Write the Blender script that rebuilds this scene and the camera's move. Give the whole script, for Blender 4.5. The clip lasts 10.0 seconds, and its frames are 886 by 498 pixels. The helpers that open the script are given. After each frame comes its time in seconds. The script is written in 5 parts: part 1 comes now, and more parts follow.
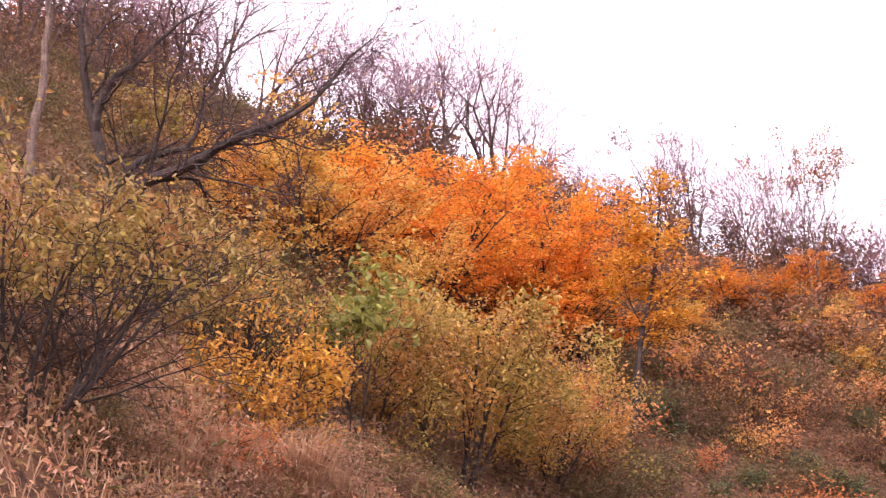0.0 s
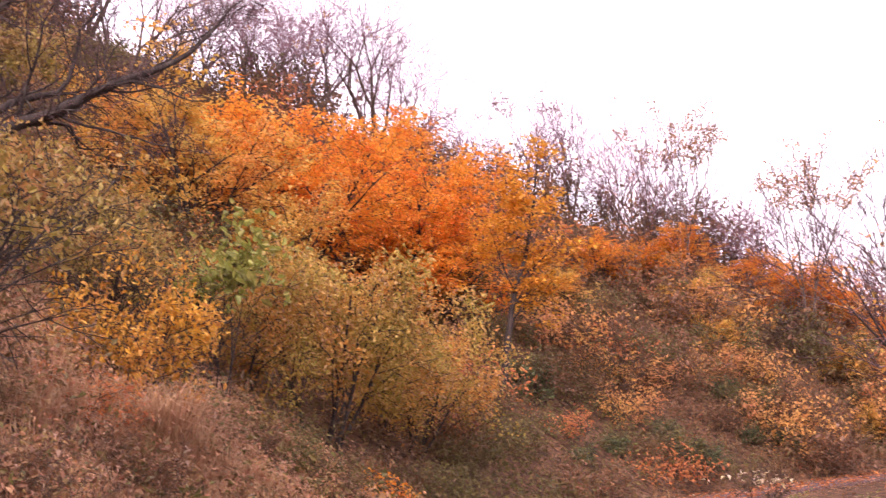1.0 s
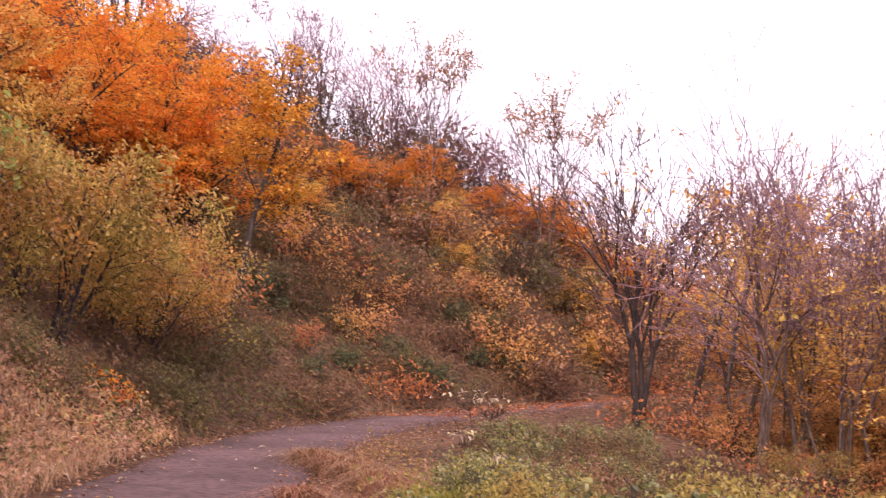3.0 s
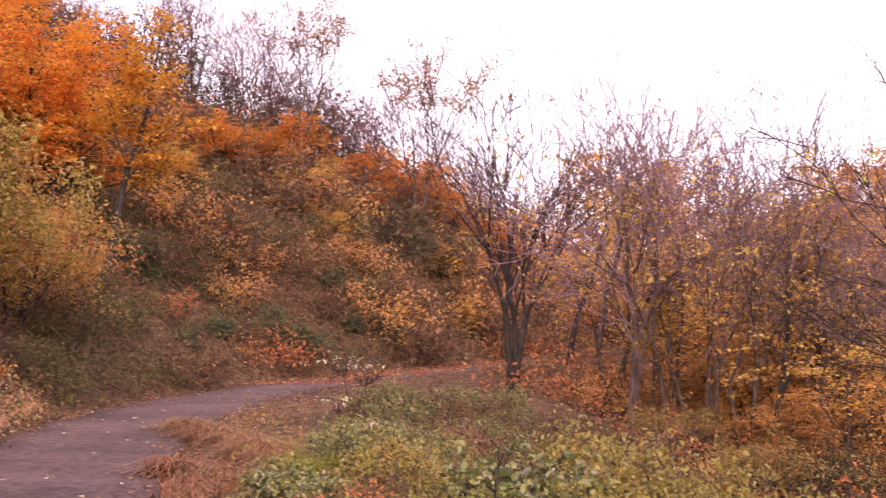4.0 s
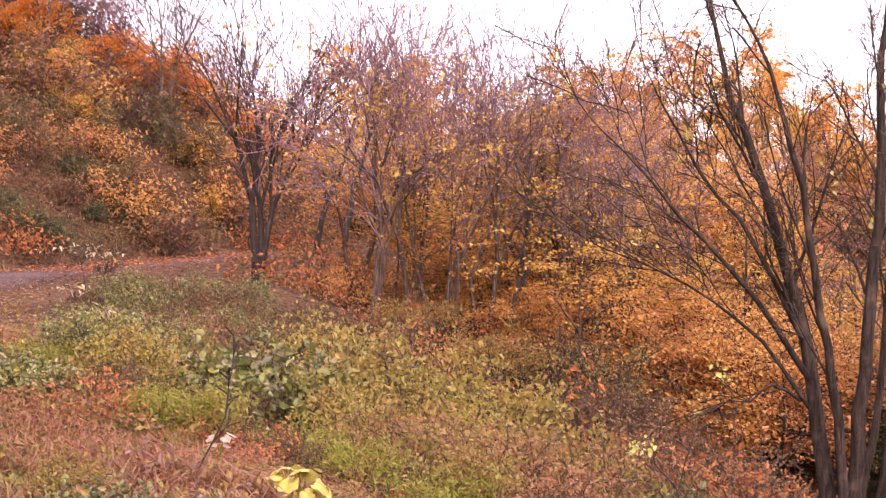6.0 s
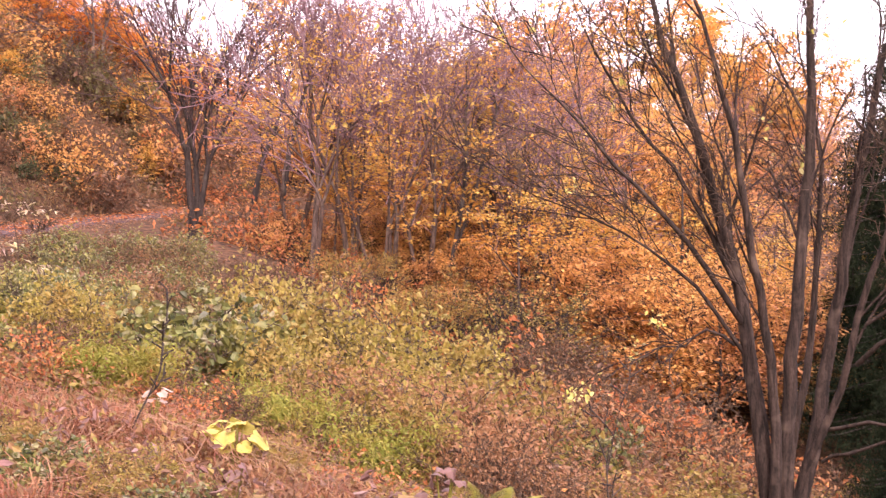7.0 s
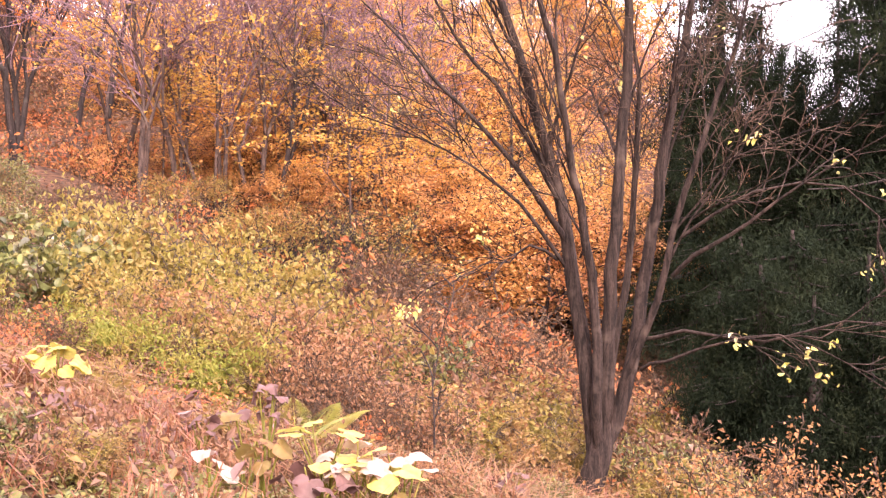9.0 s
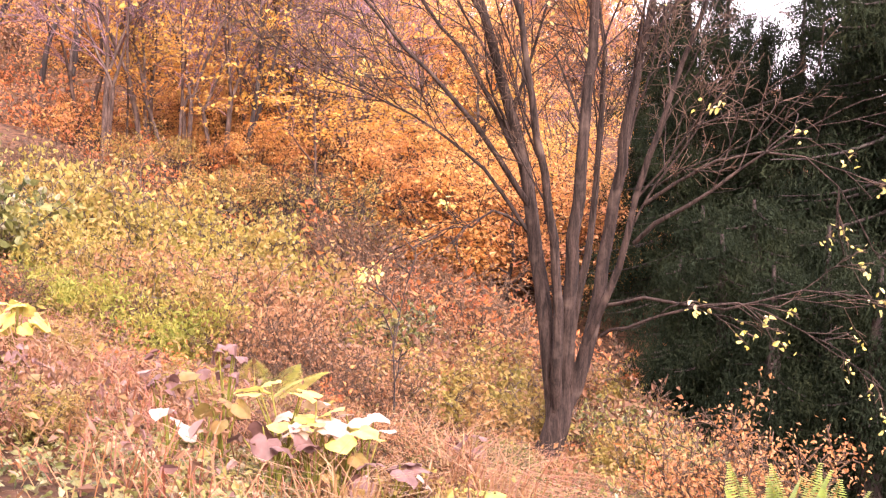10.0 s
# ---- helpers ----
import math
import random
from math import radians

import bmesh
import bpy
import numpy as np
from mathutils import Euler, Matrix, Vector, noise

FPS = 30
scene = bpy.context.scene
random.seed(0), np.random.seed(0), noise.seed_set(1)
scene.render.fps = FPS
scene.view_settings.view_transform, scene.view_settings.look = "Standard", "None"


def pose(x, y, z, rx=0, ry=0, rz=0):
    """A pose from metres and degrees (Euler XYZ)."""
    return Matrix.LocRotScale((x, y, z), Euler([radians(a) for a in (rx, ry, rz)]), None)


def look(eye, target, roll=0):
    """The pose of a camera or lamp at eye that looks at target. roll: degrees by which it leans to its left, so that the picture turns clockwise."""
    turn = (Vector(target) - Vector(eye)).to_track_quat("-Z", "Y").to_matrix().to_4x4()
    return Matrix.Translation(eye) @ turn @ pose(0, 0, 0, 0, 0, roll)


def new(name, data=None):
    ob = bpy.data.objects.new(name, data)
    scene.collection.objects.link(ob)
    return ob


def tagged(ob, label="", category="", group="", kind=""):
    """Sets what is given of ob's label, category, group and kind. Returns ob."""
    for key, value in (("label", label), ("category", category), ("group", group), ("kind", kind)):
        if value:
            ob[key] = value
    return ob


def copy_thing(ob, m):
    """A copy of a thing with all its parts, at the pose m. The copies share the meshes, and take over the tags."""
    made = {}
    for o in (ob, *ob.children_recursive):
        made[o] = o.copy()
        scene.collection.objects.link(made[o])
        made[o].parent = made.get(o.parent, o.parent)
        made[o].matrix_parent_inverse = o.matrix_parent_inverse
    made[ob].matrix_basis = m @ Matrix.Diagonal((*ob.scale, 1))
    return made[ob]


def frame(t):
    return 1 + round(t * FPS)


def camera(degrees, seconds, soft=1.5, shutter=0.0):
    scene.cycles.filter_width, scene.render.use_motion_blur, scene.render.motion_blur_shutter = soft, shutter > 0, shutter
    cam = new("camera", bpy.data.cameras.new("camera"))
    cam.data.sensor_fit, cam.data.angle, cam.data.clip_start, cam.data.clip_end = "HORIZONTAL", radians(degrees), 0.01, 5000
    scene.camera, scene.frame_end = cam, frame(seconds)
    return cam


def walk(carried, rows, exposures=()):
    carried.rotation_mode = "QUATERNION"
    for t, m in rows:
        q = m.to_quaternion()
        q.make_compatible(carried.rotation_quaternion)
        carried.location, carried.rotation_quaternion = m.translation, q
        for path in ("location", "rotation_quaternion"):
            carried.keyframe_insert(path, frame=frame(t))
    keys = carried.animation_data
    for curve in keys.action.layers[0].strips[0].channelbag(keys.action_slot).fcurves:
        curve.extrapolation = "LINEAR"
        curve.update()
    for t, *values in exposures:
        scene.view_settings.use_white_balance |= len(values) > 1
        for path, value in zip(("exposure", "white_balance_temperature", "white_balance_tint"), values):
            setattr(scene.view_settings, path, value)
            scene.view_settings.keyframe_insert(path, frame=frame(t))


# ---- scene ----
cam = camera(36.21, 10.0, soft=1.2, shutter=0.35)
EYE = 1.6
# seconds, place, then degrees: heading, tilt up, lean to the right
ROWS = [
    (0.0, 0.0, 0.0, 0.0, 6.64, 12.66, 2.46),
    (0.5, 0.019, 0.04, 0.041, 8.68, 12.05, 1.9),
    (1.0, 0.053, 0.052, 0.01, 11.87, 10.84, 1.22),
    (1.5, 0.093, 0.101, -0.005, 14.34, 10.45, 0.94),
    (2.0, 0.107, 0.102, -0.009, 17.39, 9.27, 0.35),
    (3.5, 0.15, 0.048, -0.03, 25.19, 6.55, -1.94),
    (4.0, 0.165, -0.006, -0.029, 27.98, 5.95, -0.69),
    (4.5, 0.187, -0.027, -0.034, 31.36, 5.61, -1.01),
    (5.0, 0.205, -0.054, -0.039, 34.08, 4.13, -0.82),
    (5.5, 0.206, -0.063, -0.044, 36.88, 2.79, -1.38),
    (7.0, 0.25, -0.091, -0.073, 41.14, -0.33, -0.37),
    (7.5, 0.257, -0.119, -0.081, 43.1, -1.16, -0.2),
    (8.0, 0.257, -0.139, -0.089, 44.79, -1.88, -0.45),
    (8.5, 0.258, -0.165, -0.085, 46.35, -2.29, -0.36),
    (9.0, 0.257, -0.208, -0.092, 48.06, -3.64, 0.38),
    (9.5, 0.245, -0.229, -0.093, 48.87, -4.2, -0.34),
    (10.0, 0.253, -0.241, -0.1, 49.53, -5.11, -0.61),
]
EXPOSURES = [(0, 1.2, 6750, 36), (2, 1.0, 6750, 35), (4.5, 0.84, 6800, 34), (5.5, 1.02, 6800, 34), (7.0, 1.56, 6750, 32), (8.5, 1.89, 6700, 32), (10, 2.2, 6750, 33)]
walk(cam, [(t, pose(x, y, EYE + z, 90 + tilt, 0, -heading) @ pose(0, 0, 0, 0, 0, -lean)) for t, x, y, z, heading, tilt, lean in ROWS],
     exposures=EXPOSURES)

# ---- sky and sun: a bright, thinly overcast autumn day ----
SUN_AZ, SUN_EL = 215.0, 38.0        # compass heading of the sun, its height, degrees
world = bpy.data.worlds.new("sky")
scene.world = world
world.use_nodes = True
wn, wl = world.node_tree.nodes, world.node_tree.links
wn.clear()
sky = wn.new("ShaderNodeTexSky")
sky.sky_type, sky.sun_disc = "NISHITA", False
sky.sun_elevation, sky.sun_rotation = radians(SUN_EL), radians(SUN_AZ)
sky.dust_density, sky.air_density = 4.0, 1.0
cloud = wn.new("ShaderNodeBackground")
cloud.inputs["Color"].default_value = (1.0, 0.965, 0.985, 1)
cloud.inputs["Strength"].default_value = 0.95
clear = wn.new("ShaderNodeBackground")
clear.inputs["Strength"].default_value = 0.05
both = wn.new("ShaderNodeAddShader")
wout = wn.new("ShaderNodeOutputWorld")
wl.new(sky.outputs[0], clear.inputs["Color"])
wl.new(clear.outputs[0], both.inputs[0])
wl.new(cloud.outputs[0], both.inputs[1])
wl.new(both.outputs[0], wout.inputs["Surface"])
sun = new("sun", bpy.data.lights.new("sun", "SUN"))
sun.data.energy, sun.data.angle, sun.data.color = 1.5, radians(12), (1.0, 0.93, 0.84)
sa, se = radians(SUN_AZ), radians(SUN_EL)
sun.matrix_world = look((60 * math.sin(sa) * math.cos(se), 60 * math.cos(sa) * math.cos(se), 60 * math.sin(se)), (0, 0, 0))


# ---- materials ----
def material(name):
    m = bpy.data.materials.new(name)
    m.use_nodes = True
    n, l = m.node_tree.nodes, m.node_tree.links
    n.clear()
    out = n.new("ShaderNodeOutputMaterial")
    b = n.new("ShaderNodeBsdfPrincipled")
    l.new(b.outputs[0], out.inputs["Surface"])
    return m, n, l, b, out


def ramp(n, l, value, colours, spread=True):
    r = n.new("ShaderNodeValToRGB")
    els = r.color_ramp.elements
    while len(els) < len(colours):
        els.new(0.5)
    for i, c in enumerate(colours):
        els[i].position = i / max(1, len(colours) - 1) if spread else 0.35 + 0.3 * i / max(1, len(colours) - 1)
        els[i].color = (*c, 1)
    l.new(value, r.inputs[0])
    return r.outputs["Color"]


def noise_node(n, l, scale, detail=4.0, stretch=None):
    co = n.new("ShaderNodeTexCoord")
    t = n.new("ShaderNodeTexNoise")
    t.inputs["Scale"].default_value, t.inputs["Detail"].default_value = scale, detail
    src = co.outputs["Object"]
    if stretch:
        mp = n.new("ShaderNodeMapping")
        mp.inputs["Scale"].default_value = stretch
        l.new(src, mp.inputs["Vector"])
        src = mp.outputs[0]
    l.new(src, t.inputs["Vector"])
    return t


def mixed(n, l, fac, a, b, mode="MIX"):
    m = n.new("ShaderNodeMix")
    m.data_type, m.blend_type = "RGBA", mode
    for sock, v in ((m.inputs["Factor"], fac), (m.inputs["A"], a), (m.inputs["B"], b)):
        if isinstance(v, (int, float)):
            sock.default_value = v
        elif isinstance(v, tuple):
            sock.default_value = (*v, 1)
        else:
            l.new(v, sock)
    return m.outputs["Result"]


def leaf_material(name, colours, patches=None, clear=0.3, rough=0.5, patch_scale=0.7, gloss=0.3):
    """Leaves: every leaf takes a colour of its own from the row; patches of a second row run through the crown."""
    m, n, l, b, out = material(name)
    geo = n.new("ShaderNodeNewGeometry")
    col = ramp(n, l, geo.outputs["Random Per Island"], colours)
    if patches:
        col2 = ramp(n, l, geo.outputs["Random Per Island"], patches)
        big = noise_node(n, l, patch_scale, 2.0)
        f = n.new("ShaderNodeMapRange")
        f.inputs["From Min"].default_value, f.inputs["From Max"].default_value = 0.42, 0.6
        l.new(big.outputs["Fac"], f.inputs["Value"])
        col = mixed(n, l, f.outputs[0], col, col2)
    fine = noise_node(n, l, 14.0, 3.0)
    spot = ramp(n, l, fine.outputs["Fac"], [(0.7, 0.66, 0.6), (1.12, 1.1, 1.05)], False)
    col = mixed(n, l, 1.0, col, spot, "MULTIPLY")
    l.new(col, b.inputs["Base Color"])
    b.inputs["Roughness"].default_value = rough
    b.inputs["Specular IOR Level"].default_value = gloss
    tr = n.new("ShaderNodeBsdfTranslucent")
    l.new(col, tr.inputs["Color"])
    mx = n.new("ShaderNodeMixShader")
    mx.inputs[0].default_value = clear
    l.new(b.outputs[0], mx.inputs[1])
    l.new(tr.outputs[0], mx.inputs[2])
    l.new(mx.outputs[0], out.inputs["Surface"])
    return m


def bark_material(name, dark, light, lichen=(0.3, 0.31, 0.25)):
    """Bark with upright furrows, finer grain between them and patches of lichen."""
    m, n, l, b, out = material(name)
    furrow = noise_node(n, l, 26.0, 5.0, (1, 1, 0.1))
    furrow.inputs["Distortion"].default_value = 0.6
    col = ramp(n, l, furrow.outputs["Fac"], [dark, light], False)
    grain = noise_node(n, l, 90.0, 3.0, (1, 1, 0.3))
    col = mixed(n, l, 1.0, col, ramp(n, l, grain.outputs["Fac"], [(0.65, 0.65, 0.65), (1.2, 1.2, 1.2)], False), "MULTIPLY")
    blot = noise_node(n, l, 3.5, 6.0)
    f = n.new("ShaderNodeMapRange")
    f.inputs["From Min"].default_value, f.inputs["From Max"].default_value, f.inputs["To Max"].default_value = 0.57, 0.7, 0.7
    l.new(blot.outputs["Fac"], f.inputs["Value"])
    col = mixed(n, l, f.outputs[0], col, lichen)
    l.new(col, b.inputs["Base Color"])
    b.inputs["Roughness"].default_value = 0.9
    b.inputs["Specular IOR Level"].default_value = 0.2
    bump = n.new("ShaderNodeBump")
    bump.inputs["Strength"].default_value, bump.inputs["Distance"].default_value = 0.9, 0.025
    l.new(furrow.outputs["Fac"], bump.inputs["Height"])
    l.new(bump.outputs[0], b.inputs["Normal"])
    return m


def earth_material(name, colours, scale):
    m, n, l, b, out = material(name)
    a = noise_node(n, l, scale, 8.0)
    c = ramp(n, l, a.outputs["Fac"], colours, False)
    big = noise_node(n, l, scale * 0.07, 3.0)
    c = mixed(n, l, 1.0, c, ramp(n, l, big.outputs["Fac"], [(0.72, 0.7, 0.66), (1.15, 1.1, 1.05)], False), "MULTIPLY")
    l.new(c, b.inputs["Base Color"])
    b.inputs["Roughness"].default_value = 0.95
    b.inputs["Specular IOR Level"].default_value = 0.1
    bump = n.new("ShaderNodeBump")
    bump.inputs["Strength"].default_value, bump.inputs["Distance"].default_value = 1.0, 0.08
    l.new(a.outputs["Fac"], bump.inputs["Height"])
    l.new(bump.outputs[0], b.inputs["Normal"])
    return m


M_EARTH = earth_material("leaf_litter_earth", [(0.04, 0.025, 0.018), (0.1, 0.055, 0.035), (0.17, 0.09, 0.055)], 6.0)
M_ROAD = earth_material("worn_asphalt", [(0.08, 0.053, 0.055), (0.118, 0.078, 0.08), (0.155, 0.1, 0.1)], 9.0)
M_BARK_DARK = bark_material("dark_bark", (0.025, 0.02, 0.02), (0.07, 0.052, 0.045), (0.1, 0.088, 0.075))
M_BARK_GREY = bark_material("grey_brown_bark", (0.06, 0.043, 0.036), (0.17, 0.125, 0.10), (0.26, 0.22, 0.18))
M_BARK_TREE = bark_material("dark_furrowed_bark", (0.018, 0.013, 0.011), (0.062, 0.042, 0.034), (0.12, 0.086, 0.068))
M_BARK_WOOD = bark_material("brown_wood_bark", (0.05, 0.034, 0.029), (0.15, 0.1, 0.08), (0.24, 0.18, 0.145))
M_BRUSH = bark_material("brown_brushwood", (0.07, 0.044, 0.03), (0.15, 0.098, 0.066), (0.19, 0.133, 0.092))
M_BARK_PALE = bark_material("pale_bark", (0.085, 0.06, 0.05), (0.2, 0.15, 0.125), (0.3, 0.25, 0.21))
# Lilac in both twig colours stands in for glare and fringing against the sky.
M_TWIG = bark_material("glare_tinted_brown_twigs", (0.17, 0.09, 0.11), (0.33, 0.2, 0.235), (0.36, 0.245, 0.27))
M_TWIG_WOOD = bark_material("glare_tinted_wood_twigs", (0.18, 0.1, 0.11), (0.32, 0.205, 0.225), (0.36, 0.245, 0.26))
M_TWIG_DARK = bark_material("dark_brown_twigs", (0.06, 0.037, 0.036), (0.14, 0.088, 0.085), (0.17, 0.115, 0.11))
M_SLOPE = leaf_material("green_brown_weeds", [(0.099, 0.0945, 0.0315), (0.162, 0.149, 0.0495), (0.063, 0.063, 0.0234), (0.243, 0.198, 0.072), (0.153, 0.108, 0.0495), (0.081, 0.0675, 0.0288)],
                        [(0.207, 0.09, 0.0495), (0.144, 0.072, 0.0387), (0.27, 0.144, 0.0765), (0.09, 0.054, 0.0288), (0.306, 0.198, 0.135)], 0.3, patch_scale=0.3)
M_MAPLE = leaf_material("maple_leaves_orange", [(0.78, 0.27, 0.03), (0.86, 0.4, 0.045), (0.88, 0.46, 0.07), (0.76, 0.24, 0.03), (0.84, 0.52, 0.1)],
                        [(0.76, 0.2, 0.045), (0.82, 0.28, 0.05), (0.86, 0.38, 0.06)], 0.55, patch_scale=0.9)
M_HOLLOW = leaf_material("soft_orange_leaves", [(0.76, 0.4, 0.12), (0.8, 0.48, 0.15), (0.66, 0.3, 0.11), (0.76, 0.5, 0.17)], [(0.56, 0.25, 0.13), (0.64, 0.32, 0.14), (0.48, 0.2, 0.11)], 0.46, patch_scale=0.5)
M_YELLOW = leaf_material("yellow_orange_leaves", [(0.72, 0.33, 0.03), (0.82, 0.46, 0.05), (0.58, 0.2, 0.03), (0.84, 0.54, 0.09)], [(0.62, 0.26, 0.05), (0.72, 0.34, 0.05), (0.8, 0.46, 0.07)], 0.46)
M_OLIVE = leaf_material("olive_yellow_leaves", [(0.34, 0.276, 0.0648), (0.529, 0.384, 0.0864), (0.252, 0.216, 0.054), (0.63, 0.444, 0.13), (0.378, 0.204, 0.0648)],
                        [(0.63, 0.3, 0.0648), (0.479, 0.204, 0.0594), (0.706, 0.396, 0.0972), (0.328, 0.144, 0.054), (0.58, 0.396, 0.216)], 0.38, patch_scale=0.9)
M_FAN = leaf_material("brown_olive_leaves", [(0.225, 0.19, 0.0446), (0.374, 0.289, 0.0714), (0.257, 0.15, 0.0536), (0.492, 0.359, 0.116), (0.128, 0.1, 0.0312)],
                      [(0.342, 0.15, 0.0536), (0.449, 0.239, 0.0803), (0.214, 0.1, 0.0402), (0.385, 0.309, 0.089)], 0.34, patch_scale=1.3)
M_FRESH = leaf_material("fresh_green_leaves", [(0.24, 0.27, 0.06), (0.32, 0.33, 0.08), (0.19, 0.2, 0.05), (0.4, 0.36, 0.11)], None, 0.42, 0.45)
M_FROND = leaf_material("bright_green_fronds", [(0.24, 0.34, 0.07), (0.32, 0.42, 0.09), (0.2, 0.28, 0.06), (0.4, 0.42, 0.12)], None, 0.4, 0.42)
M_AMBER = leaf_material("amber_leaves", [(0.62, 0.3, 0.03), (0.74, 0.43, 0.06), (0.48, 0.19, 0.03), (0.78, 0.52, 0.12)], [(0.4, 0.16, 0.05), (0.52, 0.25, 0.06), (0.68, 0.4, 0.08)], 0.42, patch_scale=1.6)
M_MOSS = leaf_material("dull_green_leaves", [(0.229, 0.2, 0.0585), (0.343, 0.272, 0.078), (0.429, 0.3, 0.091), (0.172, 0.157, 0.052)], None, 0.3)
M_BROWN = leaf_material("dry_brown_leaves", [(0.153, 0.068, 0.0425), (0.246, 0.119, 0.0638), (0.289, 0.153, 0.0892), (0.0935, 0.0476, 0.0306), (0.34, 0.212, 0.153)],
                        [(0.212, 0.145, 0.0595), (0.153, 0.119, 0.051), (0.306, 0.153, 0.0765), (0.255, 0.0935, 0.0595)], 0.25, 0.6, 0.35)
M_BANK = leaf_material("pinkish_brown_leaves", [(0.364, 0.182, 0.117), (0.52, 0.286, 0.182), (0.598, 0.364, 0.234), (0.234, 0.117, 0.078), (0.65, 0.442, 0.338)],
                       [(0.468, 0.325, 0.13), (0.351, 0.273, 0.117), (0.598, 0.325, 0.169), (0.52, 0.208, 0.143)], 0.28, 0.6, 0.9)
M_RUST = leaf_material("rust_red_leaves", [(0.483, 0.149, 0.0575), (0.632, 0.253, 0.092), (0.391, 0.115, 0.0575), (0.69, 0.322, 0.115)], None, 0.3)
M_WOOD = leaf_material("yellow_orange_wood_leaves", [(0.76, 0.46, 0.09), (0.84, 0.56, 0.13), (0.68, 0.36, 0.08), (0.62, 0.47, 0.13), (0.84, 0.6, 0.2)],
                       [(0.8, 0.36, 0.08), (0.7, 0.28, 0.08), (0.8, 0.44, 0.11)], 0.5, patch_scale=0.35)
M_GREEN = leaf_material("olive_gold_leaves", [(0.28, 0.23, 0.06), (0.36, 0.28, 0.075), (0.2, 0.17, 0.045), (0.46, 0.34, 0.11)],
                        [(0.4, 0.23, 0.09), (0.33, 0.17, 0.08), (0.46, 0.3, 0.14)], 0.38, 0.5, 1.2)
M_LIMEBUSH = leaf_material("yellow_green_bush_leaves", [(0.33, 0.28, 0.06), (0.43, 0.35, 0.08), (0.27, 0.24, 0.055), (0.54, 0.43, 0.16), (0.2, 0.17, 0.05)], [(0.4, 0.27, 0.08), (0.48, 0.33, 0.11), (0.3, 0.22, 0.07)], 0.4, 0.5, 1.4)
M_DUSKY = leaf_material("dusky_pink_brown_leaves", [(0.329, 0.163, 0.0891), (0.414, 0.226, 0.12), (0.268, 0.125, 0.0716), (0.463, 0.288, 0.155)], [(0.402, 0.176, 0.0953), (0.341, 0.213, 0.0953)], 0.35)
M_DULL = leaf_material("dull_orange_leaves", [(0.504, 0.204, 0.084), (0.624, 0.312, 0.12), (0.36, 0.144, 0.072), (0.432, 0.288, 0.108)], [(0.36, 0.24, 0.096), (0.528, 0.264, 0.132), (0.264, 0.144, 0.072)], 0.35, patch_scale=2.0)
M_DARKGREEN = leaf_material("dark_green_leaves", [(0.05, 0.075, 0.035), (0.09, 0.12, 0.05), (0.16, 0.19, 0.08), (0.06, 0.08, 0.04)], None, 0.2, 0.4)
# The cream entry paints white glints into the colour of some glossy leaves.
M_IVY = leaf_material("grey_green_leaves", [(0.07, 0.085, 0.03), (0.14, 0.165, 0.06), (0.22, 0.24, 0.09), (0.08, 0.1, 0.04), (0.3, 0.29, 0.1), (0.46, 0.43, 0.3), (0.05, 0.06, 0.03)], [(0.2, 0.2, 0.06), (0.34, 0.3, 0.09), (0.12, 0.12, 0.04)], 0.25, 0.38, 2.0)
M_WILT = leaf_material("wilted_purple_leaves", [(0.2, 0.105, 0.1), (0.3, 0.18, 0.165), (0.14, 0.07, 0.065), (0.4, 0.27, 0.25)], None, 0.2)
M_FERN = leaf_material("feathery_green_fronds", [(0.25, 0.29, 0.05), (0.33, 0.34, 0.065), (0.21, 0.25, 0.045), (0.4, 0.36, 0.09)], [(0.38, 0.27, 0.07), (0.42, 0.32, 0.09), (0.3, 0.3, 0.06)], 0.4, patch_scale=2.2)
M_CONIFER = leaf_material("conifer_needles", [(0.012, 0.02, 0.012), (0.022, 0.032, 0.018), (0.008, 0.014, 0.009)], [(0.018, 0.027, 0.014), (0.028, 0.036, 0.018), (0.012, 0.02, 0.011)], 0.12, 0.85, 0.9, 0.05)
M_GRASS = leaf_material("dry_grass", [(0.3, 0.169, 0.0728), (0.36, 0.228, 0.112), (0.24, 0.106, 0.0518), (0.324, 0.153, 0.0775)],
                        [(0.336, 0.106, 0.0687), (0.395, 0.159, 0.0993), (0.275, 0.0798, 0.0518), (0.42, 0.239, 0.156)], 0.3)
M_PINK = leaf_material("reddish_dry_grass", [(0.3, 0.1, 0.055), (0.4, 0.17, 0.09), (0.21, 0.065, 0.042), (0.48, 0.28, 0.15), (0.27, 0.085, 0.055)], [(0.38, 0.21, 0.085), (0.25, 0.085, 0.055), (0.44, 0.26, 0.13)], 0.3)
M_STRAW = leaf_material("straw_grass", [(0.3, 0.175, 0.0816), (0.36, 0.233, 0.116), (0.252, 0.122, 0.0561)], None, 0.3)
M_PALE = leaf_material("bleached_leaves", [(0.58, 0.46, 0.4), (0.64, 0.56, 0.38), (0.46, 0.32, 0.31), (0.6, 0.52, 0.26)], None, 0.3)
M_TURF = leaf_material("brown_turf", [(0.27, 0.153, 0.0675), (0.324, 0.207, 0.09), (0.198, 0.099, 0.0495)], None, 0.25)
M_PAMPAS = leaf_material("pale_straw_blades", [(0.5, 0.33, 0.2), (0.6, 0.43, 0.28), (0.42, 0.23, 0.14), (0.56, 0.32, 0.22)], None, 0.35)
M_LIME = leaf_material("lime_yellow_leaves", [(0.66, 0.66, 0.14), (0.72, 0.7, 0.3), (0.6, 0.52, 0.1), (0.74, 0.72, 0.5)], None, 0.35, 0.4)
